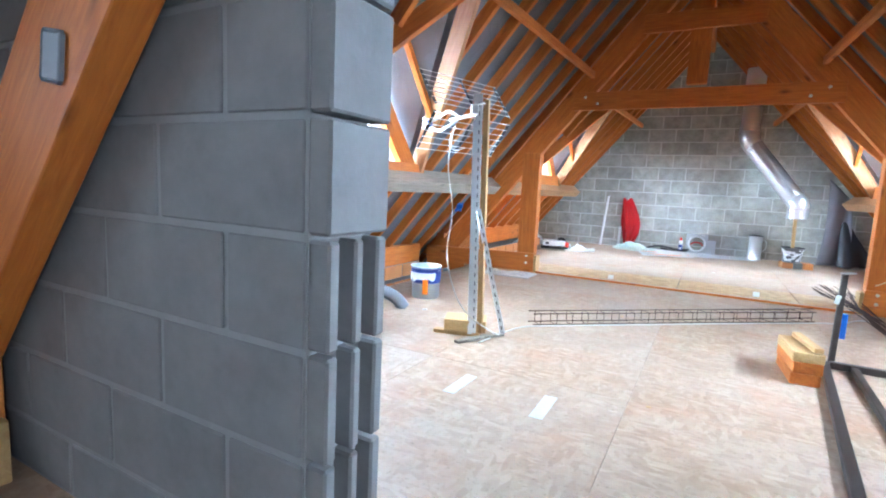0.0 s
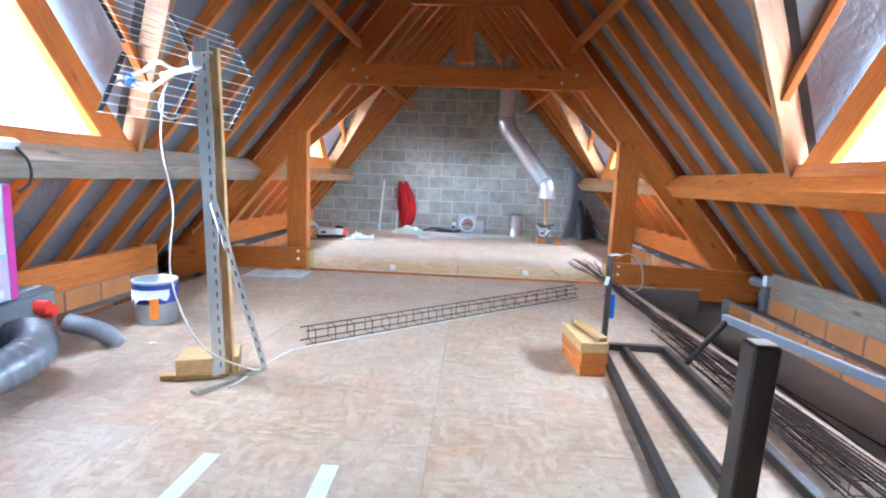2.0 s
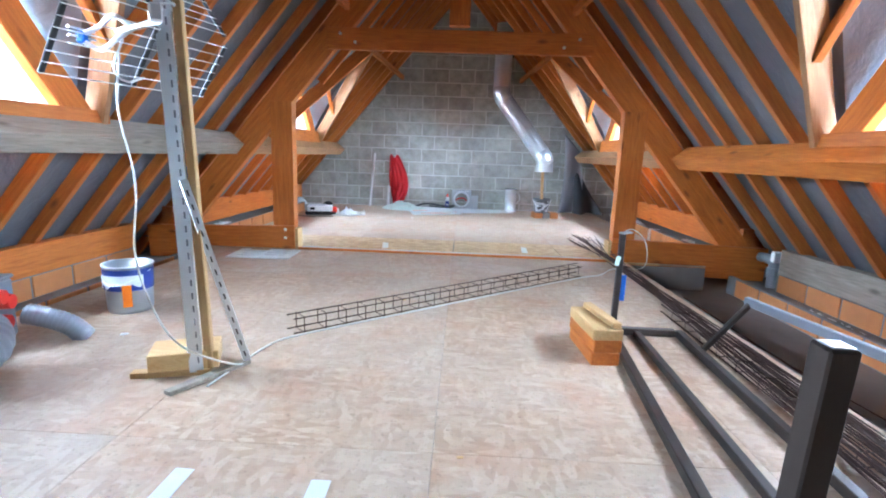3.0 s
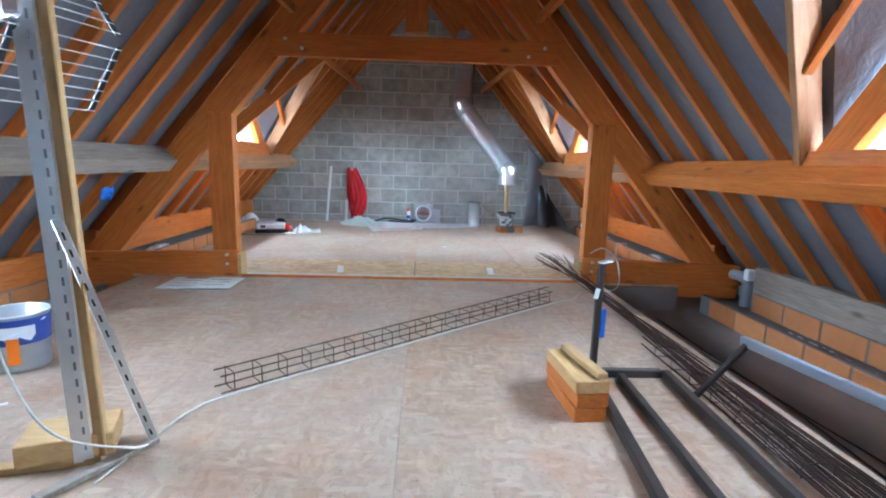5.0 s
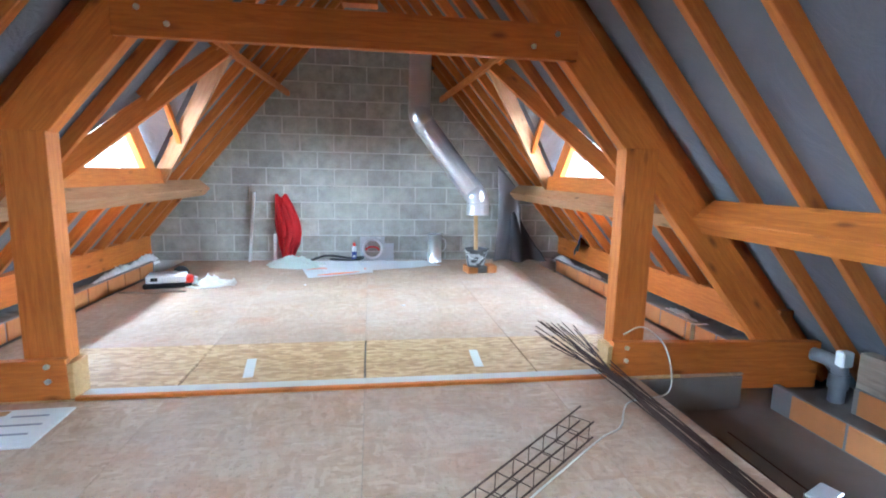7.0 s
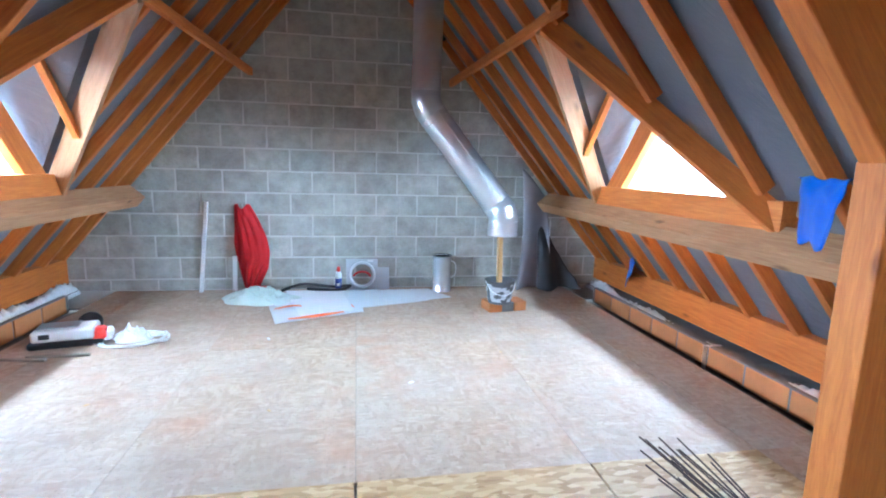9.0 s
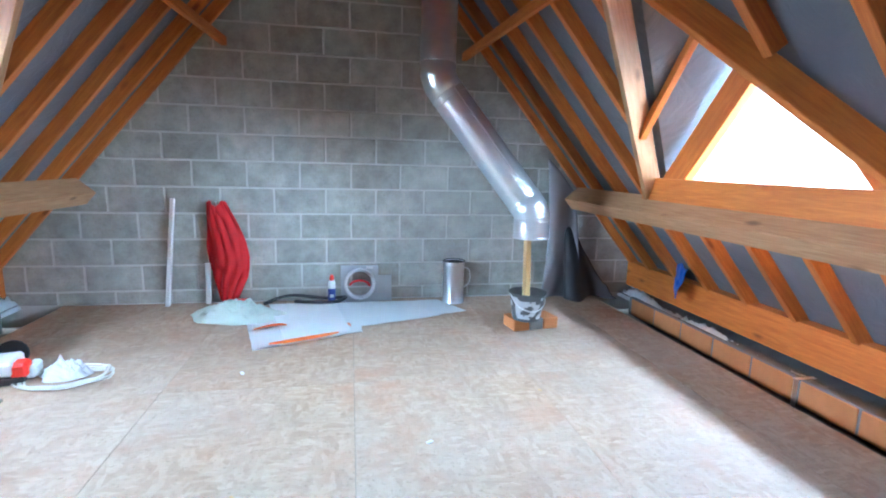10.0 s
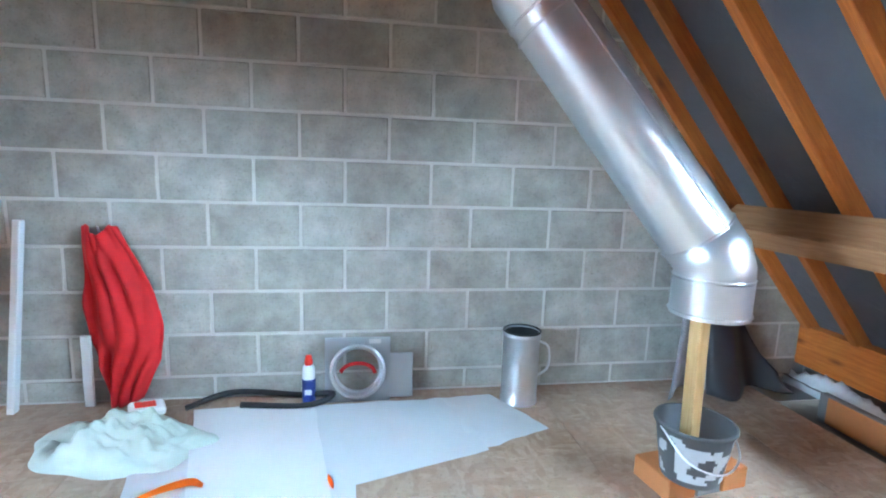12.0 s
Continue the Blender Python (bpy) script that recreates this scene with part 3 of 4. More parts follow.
# loose reinforcement bars along the eaves
rnd = random.Random(5)
for i in range(22):
    e = rnd.uniform(0, 1)
    far = Vector((1.38 + 0.33 * e, 7.75 + rnd.uniform(-0.25, 0.5), 0.10 + rnd.uniform(0, 0.08)))
    mid = Vector((1.70 + 0.06 * rnd.uniform(-1, 1), 6.75, 0.02 + 0.03 * rnd.random()))
    near = Vector((1.50 + 0.33 * e, 3.1 + rnd.uniform(-0.4, 0.7), 0.012 + 0.02 * rnd.random()))
    ob = link_mesh("reinforcement_bar", tube(smooth_path([far, mid, (mid + near) / 2 + Vector((0.05 * rnd.uniform(-1, 1), 0, 0)), near], 5), 0.0042, 6), M_RUST)
    tagged(ob, "long rusty reinforcement bar in a loose bundle", "rebar", "bundle of bars")


def mesh_cage(x, y0, y1, low=0.0):
    ob = thing("rebar_cage", "flat rusty reinforcement cage beside the steel frame", "rebar cage")
    for k in (-1, 1):
        for z in (0.01, 0.06):
            part("bar", tube([(x + 0.06 * k, y0, low + z), (x + 0.06 * k, y1, low + z)], 0.0045, 6), M_RUST, ob)
    n = int((y1 - y0) / 0.2)
    for i in range(n):
        y = y0 + 0.1 + i * 0.2
        part("stirrup", tube([(x - 0.066, y, low + 0.005), (x + 0.066, y, low + 0.005), (x + 0.066, y, low + 0.065), (x - 0.066, y, low + 0.065)], 0.003, 5, closed=True), M_RUST, ob)


mesh_cage(1.62, 2.7, 5.6)
mesh_cage(2.02, 3.1, 6.0, -SLAB)
rnd = random.Random(12)
for i in range(9):
    x = 1.98 + 0.42 * rnd.random()
    ob = link_mesh("reinforcement_bar", tube(smooth_path([(x + 0.1 * rnd.uniform(-1, 1), 7.1 - rnd.random(), 0.008 - SLAB), (x, 5.4, 0.010 - SLAB), (x + 0.12 * rnd.uniform(-1, 1), 3.2 + rnd.random(), 0.008 - SLAB)], 5), 0.0045, 6), M_RUST)
    tagged(ob, "long rusty reinforcement bar on the bare slab", "rebar", "bars on the slab")


# ---- brown steel frame, flat on the floor ----
def steel_frame():
    ob = thing("steel_railing", "dark brown painted steel railing frame lying on the floor", "steel frame")

    def bar(a, b, s=0.045):
        return beam("rail", a, b, s, s, M_STEEL, ob, bevel=0.004)
    bar((0.80, 2.7, 0.024), (1.05, 5.10, 0.024))
    bar((1.20, 5.06, 0.022), (1.08, 2.8, 0.022), 0.04)
    bar((1.47, 5.10, 0.024), (1.36, 2.7, 0.024))
    bar((1.075, 5.10, 0.025), (1.445, 5.10, 0.025))
    post = beam("post", (0.985, 3.30, 0.0), (0.985, 3.27, 0.655), 0.075, 0.075, M_STEEL, ob, up=(0, 1, 0), bevel=0.006)
    part("post_cap", box(0.055, 0.055, 0.004, pose(0.985, 3.27, 0.657), 0.001), M_GALV, ob, "bare cut metal end")
    beam("brace", (1.49, 4.82, 0.03), (1.66, 4.74, 0.33), 0.025, 0.03, M_STEEL, ob, up=(0, 1, 0))
    beam("upper_rail", (1.66, 4.78, 0.34), (2.02, 2.4, 0.36), 0.03, 0.045, M_GREYPL, ob)
    stem = beam("stem", (1.11, 5.24, 0.0), (1.12, 5.26, 0.615), 0.035, 0.035, M_STEEL, ob, up=(0, 1, 0))
    part("stem_plate", box(0.075, 0.05, 0.008, pose(1.135, 5.25, 0.62, 0, -6, 20), 0.002), M_ZINC, ob, "bent metal top plate")
    part("blue_tag", box(0.03, 0.02, 0.17, pose(1.15, 5.25, 0.26), 0.003), M_BLUE, ob, "dull blue plastic sleeve")
    part("paper_tag", box(0.03, 0.004, 0.06, pose(1.095, 5.23, 0.44, 0, 12, 10), 0.001), M_GREENSHEET, ob, "pale green torn tag")
    return ob


steel_frame()

for i, (z, w, tone, turn) in enumerate(((0.035, 0.15, M_BEAM, 4), (0.105, 0.15, M_BEAM, 6), (0.170, 0.16, M_PALE, 5), (0.218, 0.05, M_PALE, 10))):
    L = 0.40 if i < 3 else 0.38
    hgt = 0.068 if i < 2 else (0.06 if i == 2 else 0.03)
    ob = link_mesh("timber_offcut", box(L, w, hgt, None, 0.004), tone)
    ob.matrix_basis = pose(0.865 + (0.03 if i == 3 else 0), 4.80, z, 0, 0, 90 + turn)
    tagged(ob, "orange stained timber offcut in a small stack" if i < 2 else "pale sawn timber offcut on the stack", "timber", "stack of offcuts")


# ---- left side: ventilation unit, carton, paint pot ----
def vent_unit():
    ob = thing("ventilation_unit", "grey ventilation box with red capped spigots on the floor", "ventilation unit")
    m = pose(-2.44, 4.28, 0.175, 0, 0, 14)
    part("body", box(0.40, 0.62, 0.33, m, 0.015), M_GREYPL, ob)
    part("lid", box(0.41, 0.63, 0.02, m @ Matrix.Translation((0, 0, 0.17)), 0.006), M_GREYPL, ob)
    part("lid_strip", box(0.03, 0.6, 0.006, m @ Matrix.Translation((0.12, 0, 0.184)), 0.002), M_WHITE, ob, "pale strip on the lid")
    for x, z in ((0.15, 0.10), (0.21, 0.06), (0.17, -0.04)):
        q = m @ Vector((0.20, x - 0.02, z))
        part("red_cap", cyl(0.042, 0.038, 0.06, Matrix.Translation(q + Vector((0.03, 0.0, 0))) @ pose(0, 0, 0, 0, 90, 14), 18), M_REDCAP, ob, "bright red plastic cap")
    part("collar", cyl(0.085, 0.085, 0.06, m @ Matrix.Translation((0.215, -0.08, -0.03)) @ pose(0, 0, 0, 0, 90, 0), 24), M_DUCT, ob)
    return ob


vent_unit()


def hose(pts, r, label):
    path = smooth_path(pts, 14)
    n = len(path)
    ob = link_mesh("flexible_hose", tube(path, lambda f: r * (1 + 0.055 * math.sin(f * n * 2.2)), 18), M_DUCT, smooth=True)
    tagged(ob, label, "hose", "flexible hoses")


hose([(-2.22, 4.23, 0.16), (-2.08, 4.2, 0.19), (-1.98, 4.08, 0.15), (-2.02, 3.85, 0.1), (-2.2, 3.65, 0.1), (-2.45, 3.5, 0.16), (-2.75, 3.35, 0.24), (-2.95, 3.2, 0.3)], 0.095, "thick grey flexible ventilation hose curving over the floor")
hose([(-2.2, 4.55, 0.16), (-2.1, 4.58, 0.13), (-2.02, 4.62, 0.08), (-1.97, 4.66, 0.0)], 0.055, "short grey flexible hose going into the floor")


def carton():
    ob = thing("product_carton", "printed blue and white cardboard carton standing on the ventilation unit", "box", at=pose(-2.36, 4.07, 0.365, 0, 0, 6))
    part("body", box(0.30, 0.44, 0.60, Matrix.Translation((0, 0, 0.302)), 0.004), M_CYAN, ob)

    def patch(x, y, z, w, h, mt, lab=""):
        part("print_panel", box(0.0016, w, h, Matrix.Translation((x, y, z)), 0), mt, ob, lab)
    f = 0.1514
    patch(f, 0.19, 0.30, 0.05, 0.60, M_PINK, "magenta edge stripe")
    patch(f, -0.02, 0.30, 0.025, 0.60, M_PINK)
    patch(f, 0.075, 0.42, 0.16, 0.35, M_WHITE, "white printed panel")
    patch(f, 0.075, 0.12, 0.16, 0.22, M_LILAC)
    patch(f, -0.13, 0.40, 0.17, 0.35, M_WHITE)
    patch(f + 0.002, -0.13, 0.36, 0.11, 0.05, M_YELLOW)
    patch(f + 0.002, -0.12, 0.22, 0.09, 0.10, M_NAVY, "dark printed picture")
    patch(f + 0.002, 0.085, 0.43, 0.07, 0.07, M_NAVY)
    patch(f + 0.004, 0.085, 0.43, 0.035, 0.035, M_PINK)
    patch(f + 0.002, 0.07, 0.045, 0.10, 0.045, M_WHITE)
    patch(f + 0.002, 0.06, 0.17, 0.06, 0.05, M_WHITE)
    bm = bmesh.new()
    bpy_font = bpy.data.curves.new("print", "FONT")
    bpy_font.body, bpy_font.size, bpy_font.extrude = "VMC", 0.055, 0.0005
    tmp = bpy.data.objects.new("print", bpy_font)
    scene.collection.objects.link(tmp)
    me = bpy.data.meshes.new_from_object(tmp.evaluated_get(bpy.context.evaluated_depsgraph_get()))
    bpy.data.objects.remove(tmp)
    bm.from_mesh(me)
    bm.transform(Matrix.Translation((f + 0.003, -0.005, 0.54)) @ pose(0, 0, 0, 90, 0, 90))
    part("lettering", bm, M_NAVY, ob, "dark blue printed letters")
    return ob


carton()
cable("hanging_wire", [(-2.30, 3.95, 1.2), (-2.24, 3.98, 1.12), (-2.2, 4.0, 1.0), (-2.19, 4.02, 0.86), (-2.2, 3.98, 0.8)], 0.007, M_BLACK, "black wire hanging from the purlin")
ob = link_mesh("junction_box", box(0.05, 0.11, 0.05, pose(-2.28, 4.35, 1.175, 0, 25, 0), 0.006), M_WHITE)
tagged(ob, "small white plastic junction box on the purlin", "junction box")
cable("hanging_wire", [(-2.26, 4.38, 1.16), (-2.23, 4.42, 1.08), (-2.24, 4.43, 0.98), (-2.27, 4.38, 0.92)], 0.008, M_BLACK, "dark cable below the junction box")


def paint_pot():
    ob = thing("paint_pot", "used white and blue paint pot with drips on the floor", "paint pot", at=pose(-2.05, 5.16, 0.002))
    body = part("pot", lathe([(0.0, 0.0), (0.125, 0.0), (0.13, 0.02), (0.14, 0.29), (0.146, 0.295), (0.146, 0.305), (0.136, 0.305), (0.127, 0.03), (0.0, 0.025)]), M_ZINC, ob, "grey metal lower wall", True)
    part("label_band", lathe([(0.1405, 0.15), (0.1445, 0.285)]), M_NAVY, body, "deep blue label band", True)
    part("paint_run", sheet(14, 4, lambda u, v: Vector((0.1475 * math.cos(-2.6 + u * 2.2), 0.1475 * math.sin(-2.6 + u * 2.2), 0.25 - v * (0.05 + 0.09 * abs(noise.noise(Vector((u * 5, 0, 0)))))))), M_WHITE, body, "white dried paint", True)
    part("label_patch", sheet(6, 2, lambda u, v: Vector((0.149 * math.cos(-1.25 + u * 0.35), 0.149 * math.sin(-1.25 + u * 0.35), 0.05 + v * 0.14))), M_ORANGE, body, "orange printed square", True)
    part("rim", tube([(0.143 * math.cos(k * 0.2244), 0.143 * math.sin(k * 0.2244), 0.303) for k in range(28)], 0.006, 6, closed=True), M_WHITE, ob, "white paint-smeared rim", True)
    part("wire_handle", tube(smooth_path([(0.146, 0, 0.27), (0.10, -0.11, 0.22), (0, -0.155, 0.19), (-0.10, -0.11, 0.22), (-0.146, 0, 0.27)], 5), 0.003, 6), M_GALV, ob)


paint_pot()

paper = thing("insulation_panel_offcut", "flat pale printed panel lying on the floor by the post", "panel", at=pose(-1.9, 7.0, 0.008, 0, 0, 2))
part("panel", box(0.62, 0.42, 0.012, None, 0.003), M_PAPER, paper)
for k in range(6):
    part("print_bar", box(0.22 - 0.02 * (k % 3), 0.018, 0.001, Matrix.Translation((-0.12 + 0.25 * (k % 2), -0.13 + 0.05 * k, 0.0068)), 0), M_GREYPL, paper)
part("orange_flap", box(0.2, 0.05, 0.004, Matrix.Translation((-0.1, 0.16, 0.009)), 0), M_PALE, paper, "bare wood-coloured edge")

# short galvanised brackets sticking up along the eaves
for sx, y, z in ((-1, 8.1, -0.02), (1, 8.25, -0.02), (1, 9.62, -0.02), (-1, 7.9, -0.02)):
    ob = thing("metal_bracket", "upright galvanised angle bracket at the eaves", "bracket", "eaves brackets")
    part("upright", box(0.04, 0.004, 0.24, Matrix.Translation((sx * 2.955, y, z - 0.03)), 0.001), M_GALV, ob)
    part("arm", box(0.16, 0.03, 0.004, Matrix.Translation((sx * 3.02, y, z + 0.085)), 0.001), M_GALV, ob)

pipe = thing("waste_pipe_elbow", "grey plastic pipe elbow on the eaves wall", "pipe")
part("elbow", tube(smooth_path([(3.28, 7.13, -0.20), (3.28, 7.13, 0.02), (3.28, 7.14, 0.10), (3.26, 7.22, 0.13), (3.24, 7.31, 0.13)], 6), 0.05, 16), M_GREYPL, pipe, smooth=True)
part("socket", cyl(0.062, 0.062, 0.10, pose(3.28, 7.13, 0.0), 20), M_GREYPL, pipe)
part("white_cap", box(0.09, 0.07, 0.11, pose(3.28, 7.11, 0.165), 0.01), M_WHITE, pipe, "white plastic terminal")

# blue cloths on the timbers
for x, y, z, turn, name in ((3.13, 11.12, 0.46, 0, "far"), (2.14, 8.02, 1.42, 40, "near")):
    ob = link_mesh("blue_cloth", sheet(14, 12, lambda u, v, x=x, y=y, z=z: Vector((x - 0.10 + 0.2 * u - 0.10 * v + 0.02 * noise.noise(Vector((u * 4, v * 4, x))), y - 0.22 + 0.44 * u * (1 - 0.3 * v), z + 0.08 - (0.26 if x > 3 else 0.30) * v ** 1.4 + 0.05 * noise.noise(Vector((u * 3, v * 3, y)))))), M_BLUE, smooth=True)
    mod = ob.modifiers.new("thickness", "SOLIDIFY")
    mod.thickness = 0.006
    tagged(ob, "crumpled bright blue plastic sheet over the timber", "plastic sheet", "blue sheets")
ob = link_mesh("blue_cloth", sheet(8, 8, lambda u, v: Vector((-2.60 + 0.05 * u - 0.03 * v, 6.82 + 0.08 * u, 0.86 - 0.10 * v + 0.04 * noise.noise(Vector((u * 4, v * 4, 2)))))), M_BLUE, smooth=True)
ob.modifiers.new("thickness", "SOLIDIFY").thickness = 0.006
tagged(ob, "small blue plastic scrap hanging from a rafter", "plastic sheet", "blue sheets")


# ---- against the far gable ----
pole = link_mesh("metal_stud", box(0.048, 0.036, 1.06, None, 0.003), M_WIRE)
pole.matrix_basis = between((-1.75, 12.02, 0.0), (-1.67, 12.09, 1.03), (0, 1, 0)) @ pose(0, 0, 0, 0, 90, 0)
tagged(pole, "bright galvanised metal stud leaning on the block wall", "metal stud")
board = link_mesh("plastic_trim_length", box(0.05, 0.02, 0.42, pose(-1.38, 12.05, 0.21, 3, 2, 0), 0.003), M_WHITE)
tagged(board, "short white trim length leaning on the block wall", "trim length")


def jacket():
    ob = thing("red_jacket", "red jacket with grey stripes hung on the block wall", "jacket")

    def shape(u, v):
        h = 1.0 - 0.96 * v
        cx = -1.28 + 0.10 * v - 0.08 * max(0.0, v - 0.7) + 0.05 * math.sin(v * 3)
        half = 0.085 + 0.11 * math.sin(min(1.0, v * 1.25) * 2.3) - 0.02 * v
        if v > 0.78:
            half *= 1 - (v - 0.78) * 2.2
        fold = 0.016 * math.sin(u * 23 + 5 * v + 2 * math.sin(v * 9)) * (0.4 + v) + 0.035 * noise.noise(Vector((u * 9, v * 3.5, 2))) + 0.03 * noise.noise(Vector((u * 4, v * 5, 7)))
        return Vector((cx + (u - 0.5) * 2 * half, 12.09 - 0.10 * math.sin(u * 3.14) * (0.4 + 0.6 * v) - fold - 0.02, h + 0.03 * math.sin(u * 9) * (1 - v)))
    body = part("fabric", sheet(36, 30, shape), M_RED, ob, smooth=True)
    body.modifiers.new("thickness", "SOLIDIFY").thickness = 0.008
    for k in range(2):
        part("stripe", sheet(2, 24, lambda u, v, k=k: shape(0.25 + 0.09 * k + 0.03 * u, 0.12 + 0.5 * v) + Vector((0, -0.007, 0))), M_GREYPL, ob, "grey stripe", True)
    part("hook", tube([(-1.27, 12.11, 0.98), (-1.27, 12.05, 0.99), (-1.27, 12.04, 1.02)], 0.005, 6), M_GALV, ob)


jacket()


def crumple(name, cx, cy, rx, ry, h, material, label, seed, turn=0.0):
    m = pose(cx, cy, 0, 0, 0, turn)

    def shape(u, v):
        r = v
        ang = u * math.tau
        k = 1 + 0.22 * noise.noise(Vector((math.cos(ang) * 1.7, math.sin(ang) * 1.7, seed)))
        z = 0.004 + h * (1 - r ** 2.2) * (0.65 + 0.8 * noise.noise(Vector((math.cos(ang) * r * 2.6, math.sin(ang) * r * 2.6, seed + 4))))
        z += h * 0.55 * abs(noise.noise(Vector((math.cos(ang) * r * 6, math.sin(ang) * r * 6, seed + 9)))) * (1 - r ** 4)
        return m @ Vector((math.cos(ang) * r * rx * k, math.sin(ang) * r * ry * k, max(0.003, z)))
    ob = link_mesh(name, sheet(72, 22, shape), material, smooth=True)
    tagged(ob, label, "plastic sheet")
    return ob


crumple("crumpled_sheet", -1.02, 11.62, 0.42, 0.26, 0.13, M_GREENSHEET, "crumpled translucent greenish plastic sheet on the floor", 2.0, -12)


def flat_sheet(name, a, b, c, d, z, material, label, seed):
    a, b, c, d = (Vector((*p, 0)) for p in (a, b, c, d))
    ob = link_mesh(name, sheet(24, 18, lambda u, v: a.lerp(b, u).lerp(d.lerp(c, u), v) + Vector((0.012 * noise.noise(Vector((v * 4, 0, seed))), 0.012 * noise.noise(Vector((u * 4, 1, seed))), z + 0.012 * abs(noise.noise(Vector((u * 3, v * 3, seed)))))) ), material, smooth=True)
    tagged(ob, label, "plastic sheet", "sheeting on the floor")
    return ob


flat_sheet("plastic_sheet", (-0.73, 10.72), (0.10, 11.06), (0.06, 11.85), (-0.92, 11.45), 0.004, M_SHEET, "grey translucent plastic sheet spread on the floor", 1)
flat_sheet("foam_sheet", (-0.52, 10.88), (0.0, 11.06), (-0.16, 11.96), (-0.80, 11.92), 0.022, M_WHITE, "folded white foam sheet on top of the plastic", 2)
flat_sheet("plastic_sheet", (-0.06, 11.12), (0.74, 11.38), (0.58, 11.95), (-0.16, 11.92), 0.014, M_SHEET, "pale plastic sheet lying before the block wall", 3)
flat_sheet("plastic_sheet", (0.64, 11.36), (1.12, 11.56), (0.90, 11.99), (0.50, 11.96), 0.008, M_SHEET, "thin clear plastic sheet beside the metal flue length", 4)
for pts, w in (([(-0.62, 10.77), (-0.45, 10.83), (-0.25, 10.91), (-0.10, 10.98)], 0.075), ([(-0.80, 11.12), (-0.70, 11.20), (-0.60, 11.24), (-0.54, 11.21)], 0.055), ([(-0.0, 11.14), (-0.03, 11.22)], 0.05)):
    path = smooth_path([(*p, 0.034) for p in pts], 6)
    bm = bmesh.new()
    rows = []
    for i, p in enumerate(path):
        taper = w * (0.35 + 0.65 * math.sin(3.14 * (i + 0.6) / (len(path) + 0.2)))
        rows.append((bm.verts.new(p + Vector((0, -taper / 2, 0))), bm.verts.new(p + Vector((0, taper / 2, 0.003)))))
    for p, q in zip(rows, rows[1:]):
        bm.faces.new((p[0], q[0], q[1], p[1]))
    bmesh.ops.solidify(bm, geom=bm.faces[:], thickness=0.003)
    ob = link_mesh("orange_strap", bm, M_ORANGE)
    tagged(ob, "bright orange plastic strap on the sheeting", "strap", "orange straps")

# dark clutter behind the sheets
cable("black_cable", [(-0.85, 11.95, 0.02), (-0.6, 11.98, 0.09), (-0.25, 12.0, 0.05), (-0.05, 11.95, 0.07), (-0.2, 11.9, 0.03), (-0.55, 11.9, 0.05)], 0.018, M_BLACK, "thick black cable heaped at the wall foot")
ob = link_mesh("torn_wrapper", box(0.17, 0.10, 0.05, pose(-1.02, 11.88, 0.06, 12, 8, 30), 0.012), M_WHITE)
tagged(ob, "small torn white wrapper with red print", "wrapper")
w2 = part("print_patch", box(0.10, 0.05, 0.003, pose(-1.025, 11.875, 0.0885, 12, 8, 30), 0), M_REDCAP, ob, "red print")


def sealant():
    ob = thing("spray_can", "blue and white spray can with red cap", "can", at=pose(-0.19, 11.99, 0.003))
    part("body", lathe([(0, 0), (0.036, 0), (0.038, 0.01), (0.038, 0.15), (0.036, 0.155)]), M_NAVY, ob, "blue printed wall", True)
    part("shoulder", lathe([(0.037, 0.153), (0.036, 0.21), (0.026, 0.235), (0.0, 0.235)]), M_WHITE, ob, "", True)
    part("cap", lathe([(0.022, 0.234), (0.024, 0.25), (0.016, 0.29), (0, 0.292)]), M_REDCAP, ob, "red cap", True)
    part("label_bar", box(0.04, 0.004, 0.03, Matrix.Translation((0, -0.039, 0.08)), 0), M_WHITE, ob)


sealant()


def flue_plate():
    ob = thing("flue_plate", "galvanised flue plate with round collar leaning on the wall", "flue plate")
    m = pose(0.09, 12.0, 0.195, -8)
    bm = bmesh.new()
    n = 32
    ring = [bm.verts.new((0.135 * math.cos(k * math.tau / n), 0, 0.135 * math.sin(k * math.tau / n))) for k in range(n)]

    def on_square(a):
        c, s = math.cos(a), math.sin(a)
        k = 0.19 / max(abs(c), abs(s))
        return bm.verts.new((c * k, 0, s * k))
    outer = [on_square(k * math.tau / n) for k in range(n)]
    for k in range(n):
        bm.faces.new((ring[k], ring[(k + 1) % n], outer[(k + 1) % n], outer[k]))
    bmesh.ops.solidify(bm, geom=bm.faces[:], thickness=0.006)
    bm.transform(m)
    part("plate", bm, M_ZINC, ob)
    for r, y in ((0.136, 0.0), (0.15, -0.05)):
        part("ring", tube([m @ Vector((r * math.cos(k * math.tau / n), y, r * math.sin(k * math.tau / n))) for k in range(n)], 0.012, 8, closed=True), M_GALV, ob, smooth=True)
    bm = bmesh.new()
    cyl(0.136, 0.136, 0.09, m @ Matrix.Translation((0, -0.03, 0)) @ pose(0, 0, 0, 90), 32, False, bm)
    part("collar", bm, M_GALV, ob, smooth=True)
    part("seal", tube([m @ Vector((0.10 * math.cos(k * 0.2), 0.02, -0.03 + 0.06 * math.sin(k * 0.2))) for k in range(16)], 0.012, 6), M_RED, ob, "red rubber seal")
    part("side_plate", box(0.15, 0.012, 0.27, pose(0.345, 12.03, 0.14, -7), 0.003), M_ZINC, ob)
    part("label", box(0.07, 0.002, 0.025, m @ Matrix.Translation((0.10, -0.008, 0.165)), 0), M_WHITE, ob, "white label")


flue_plate()


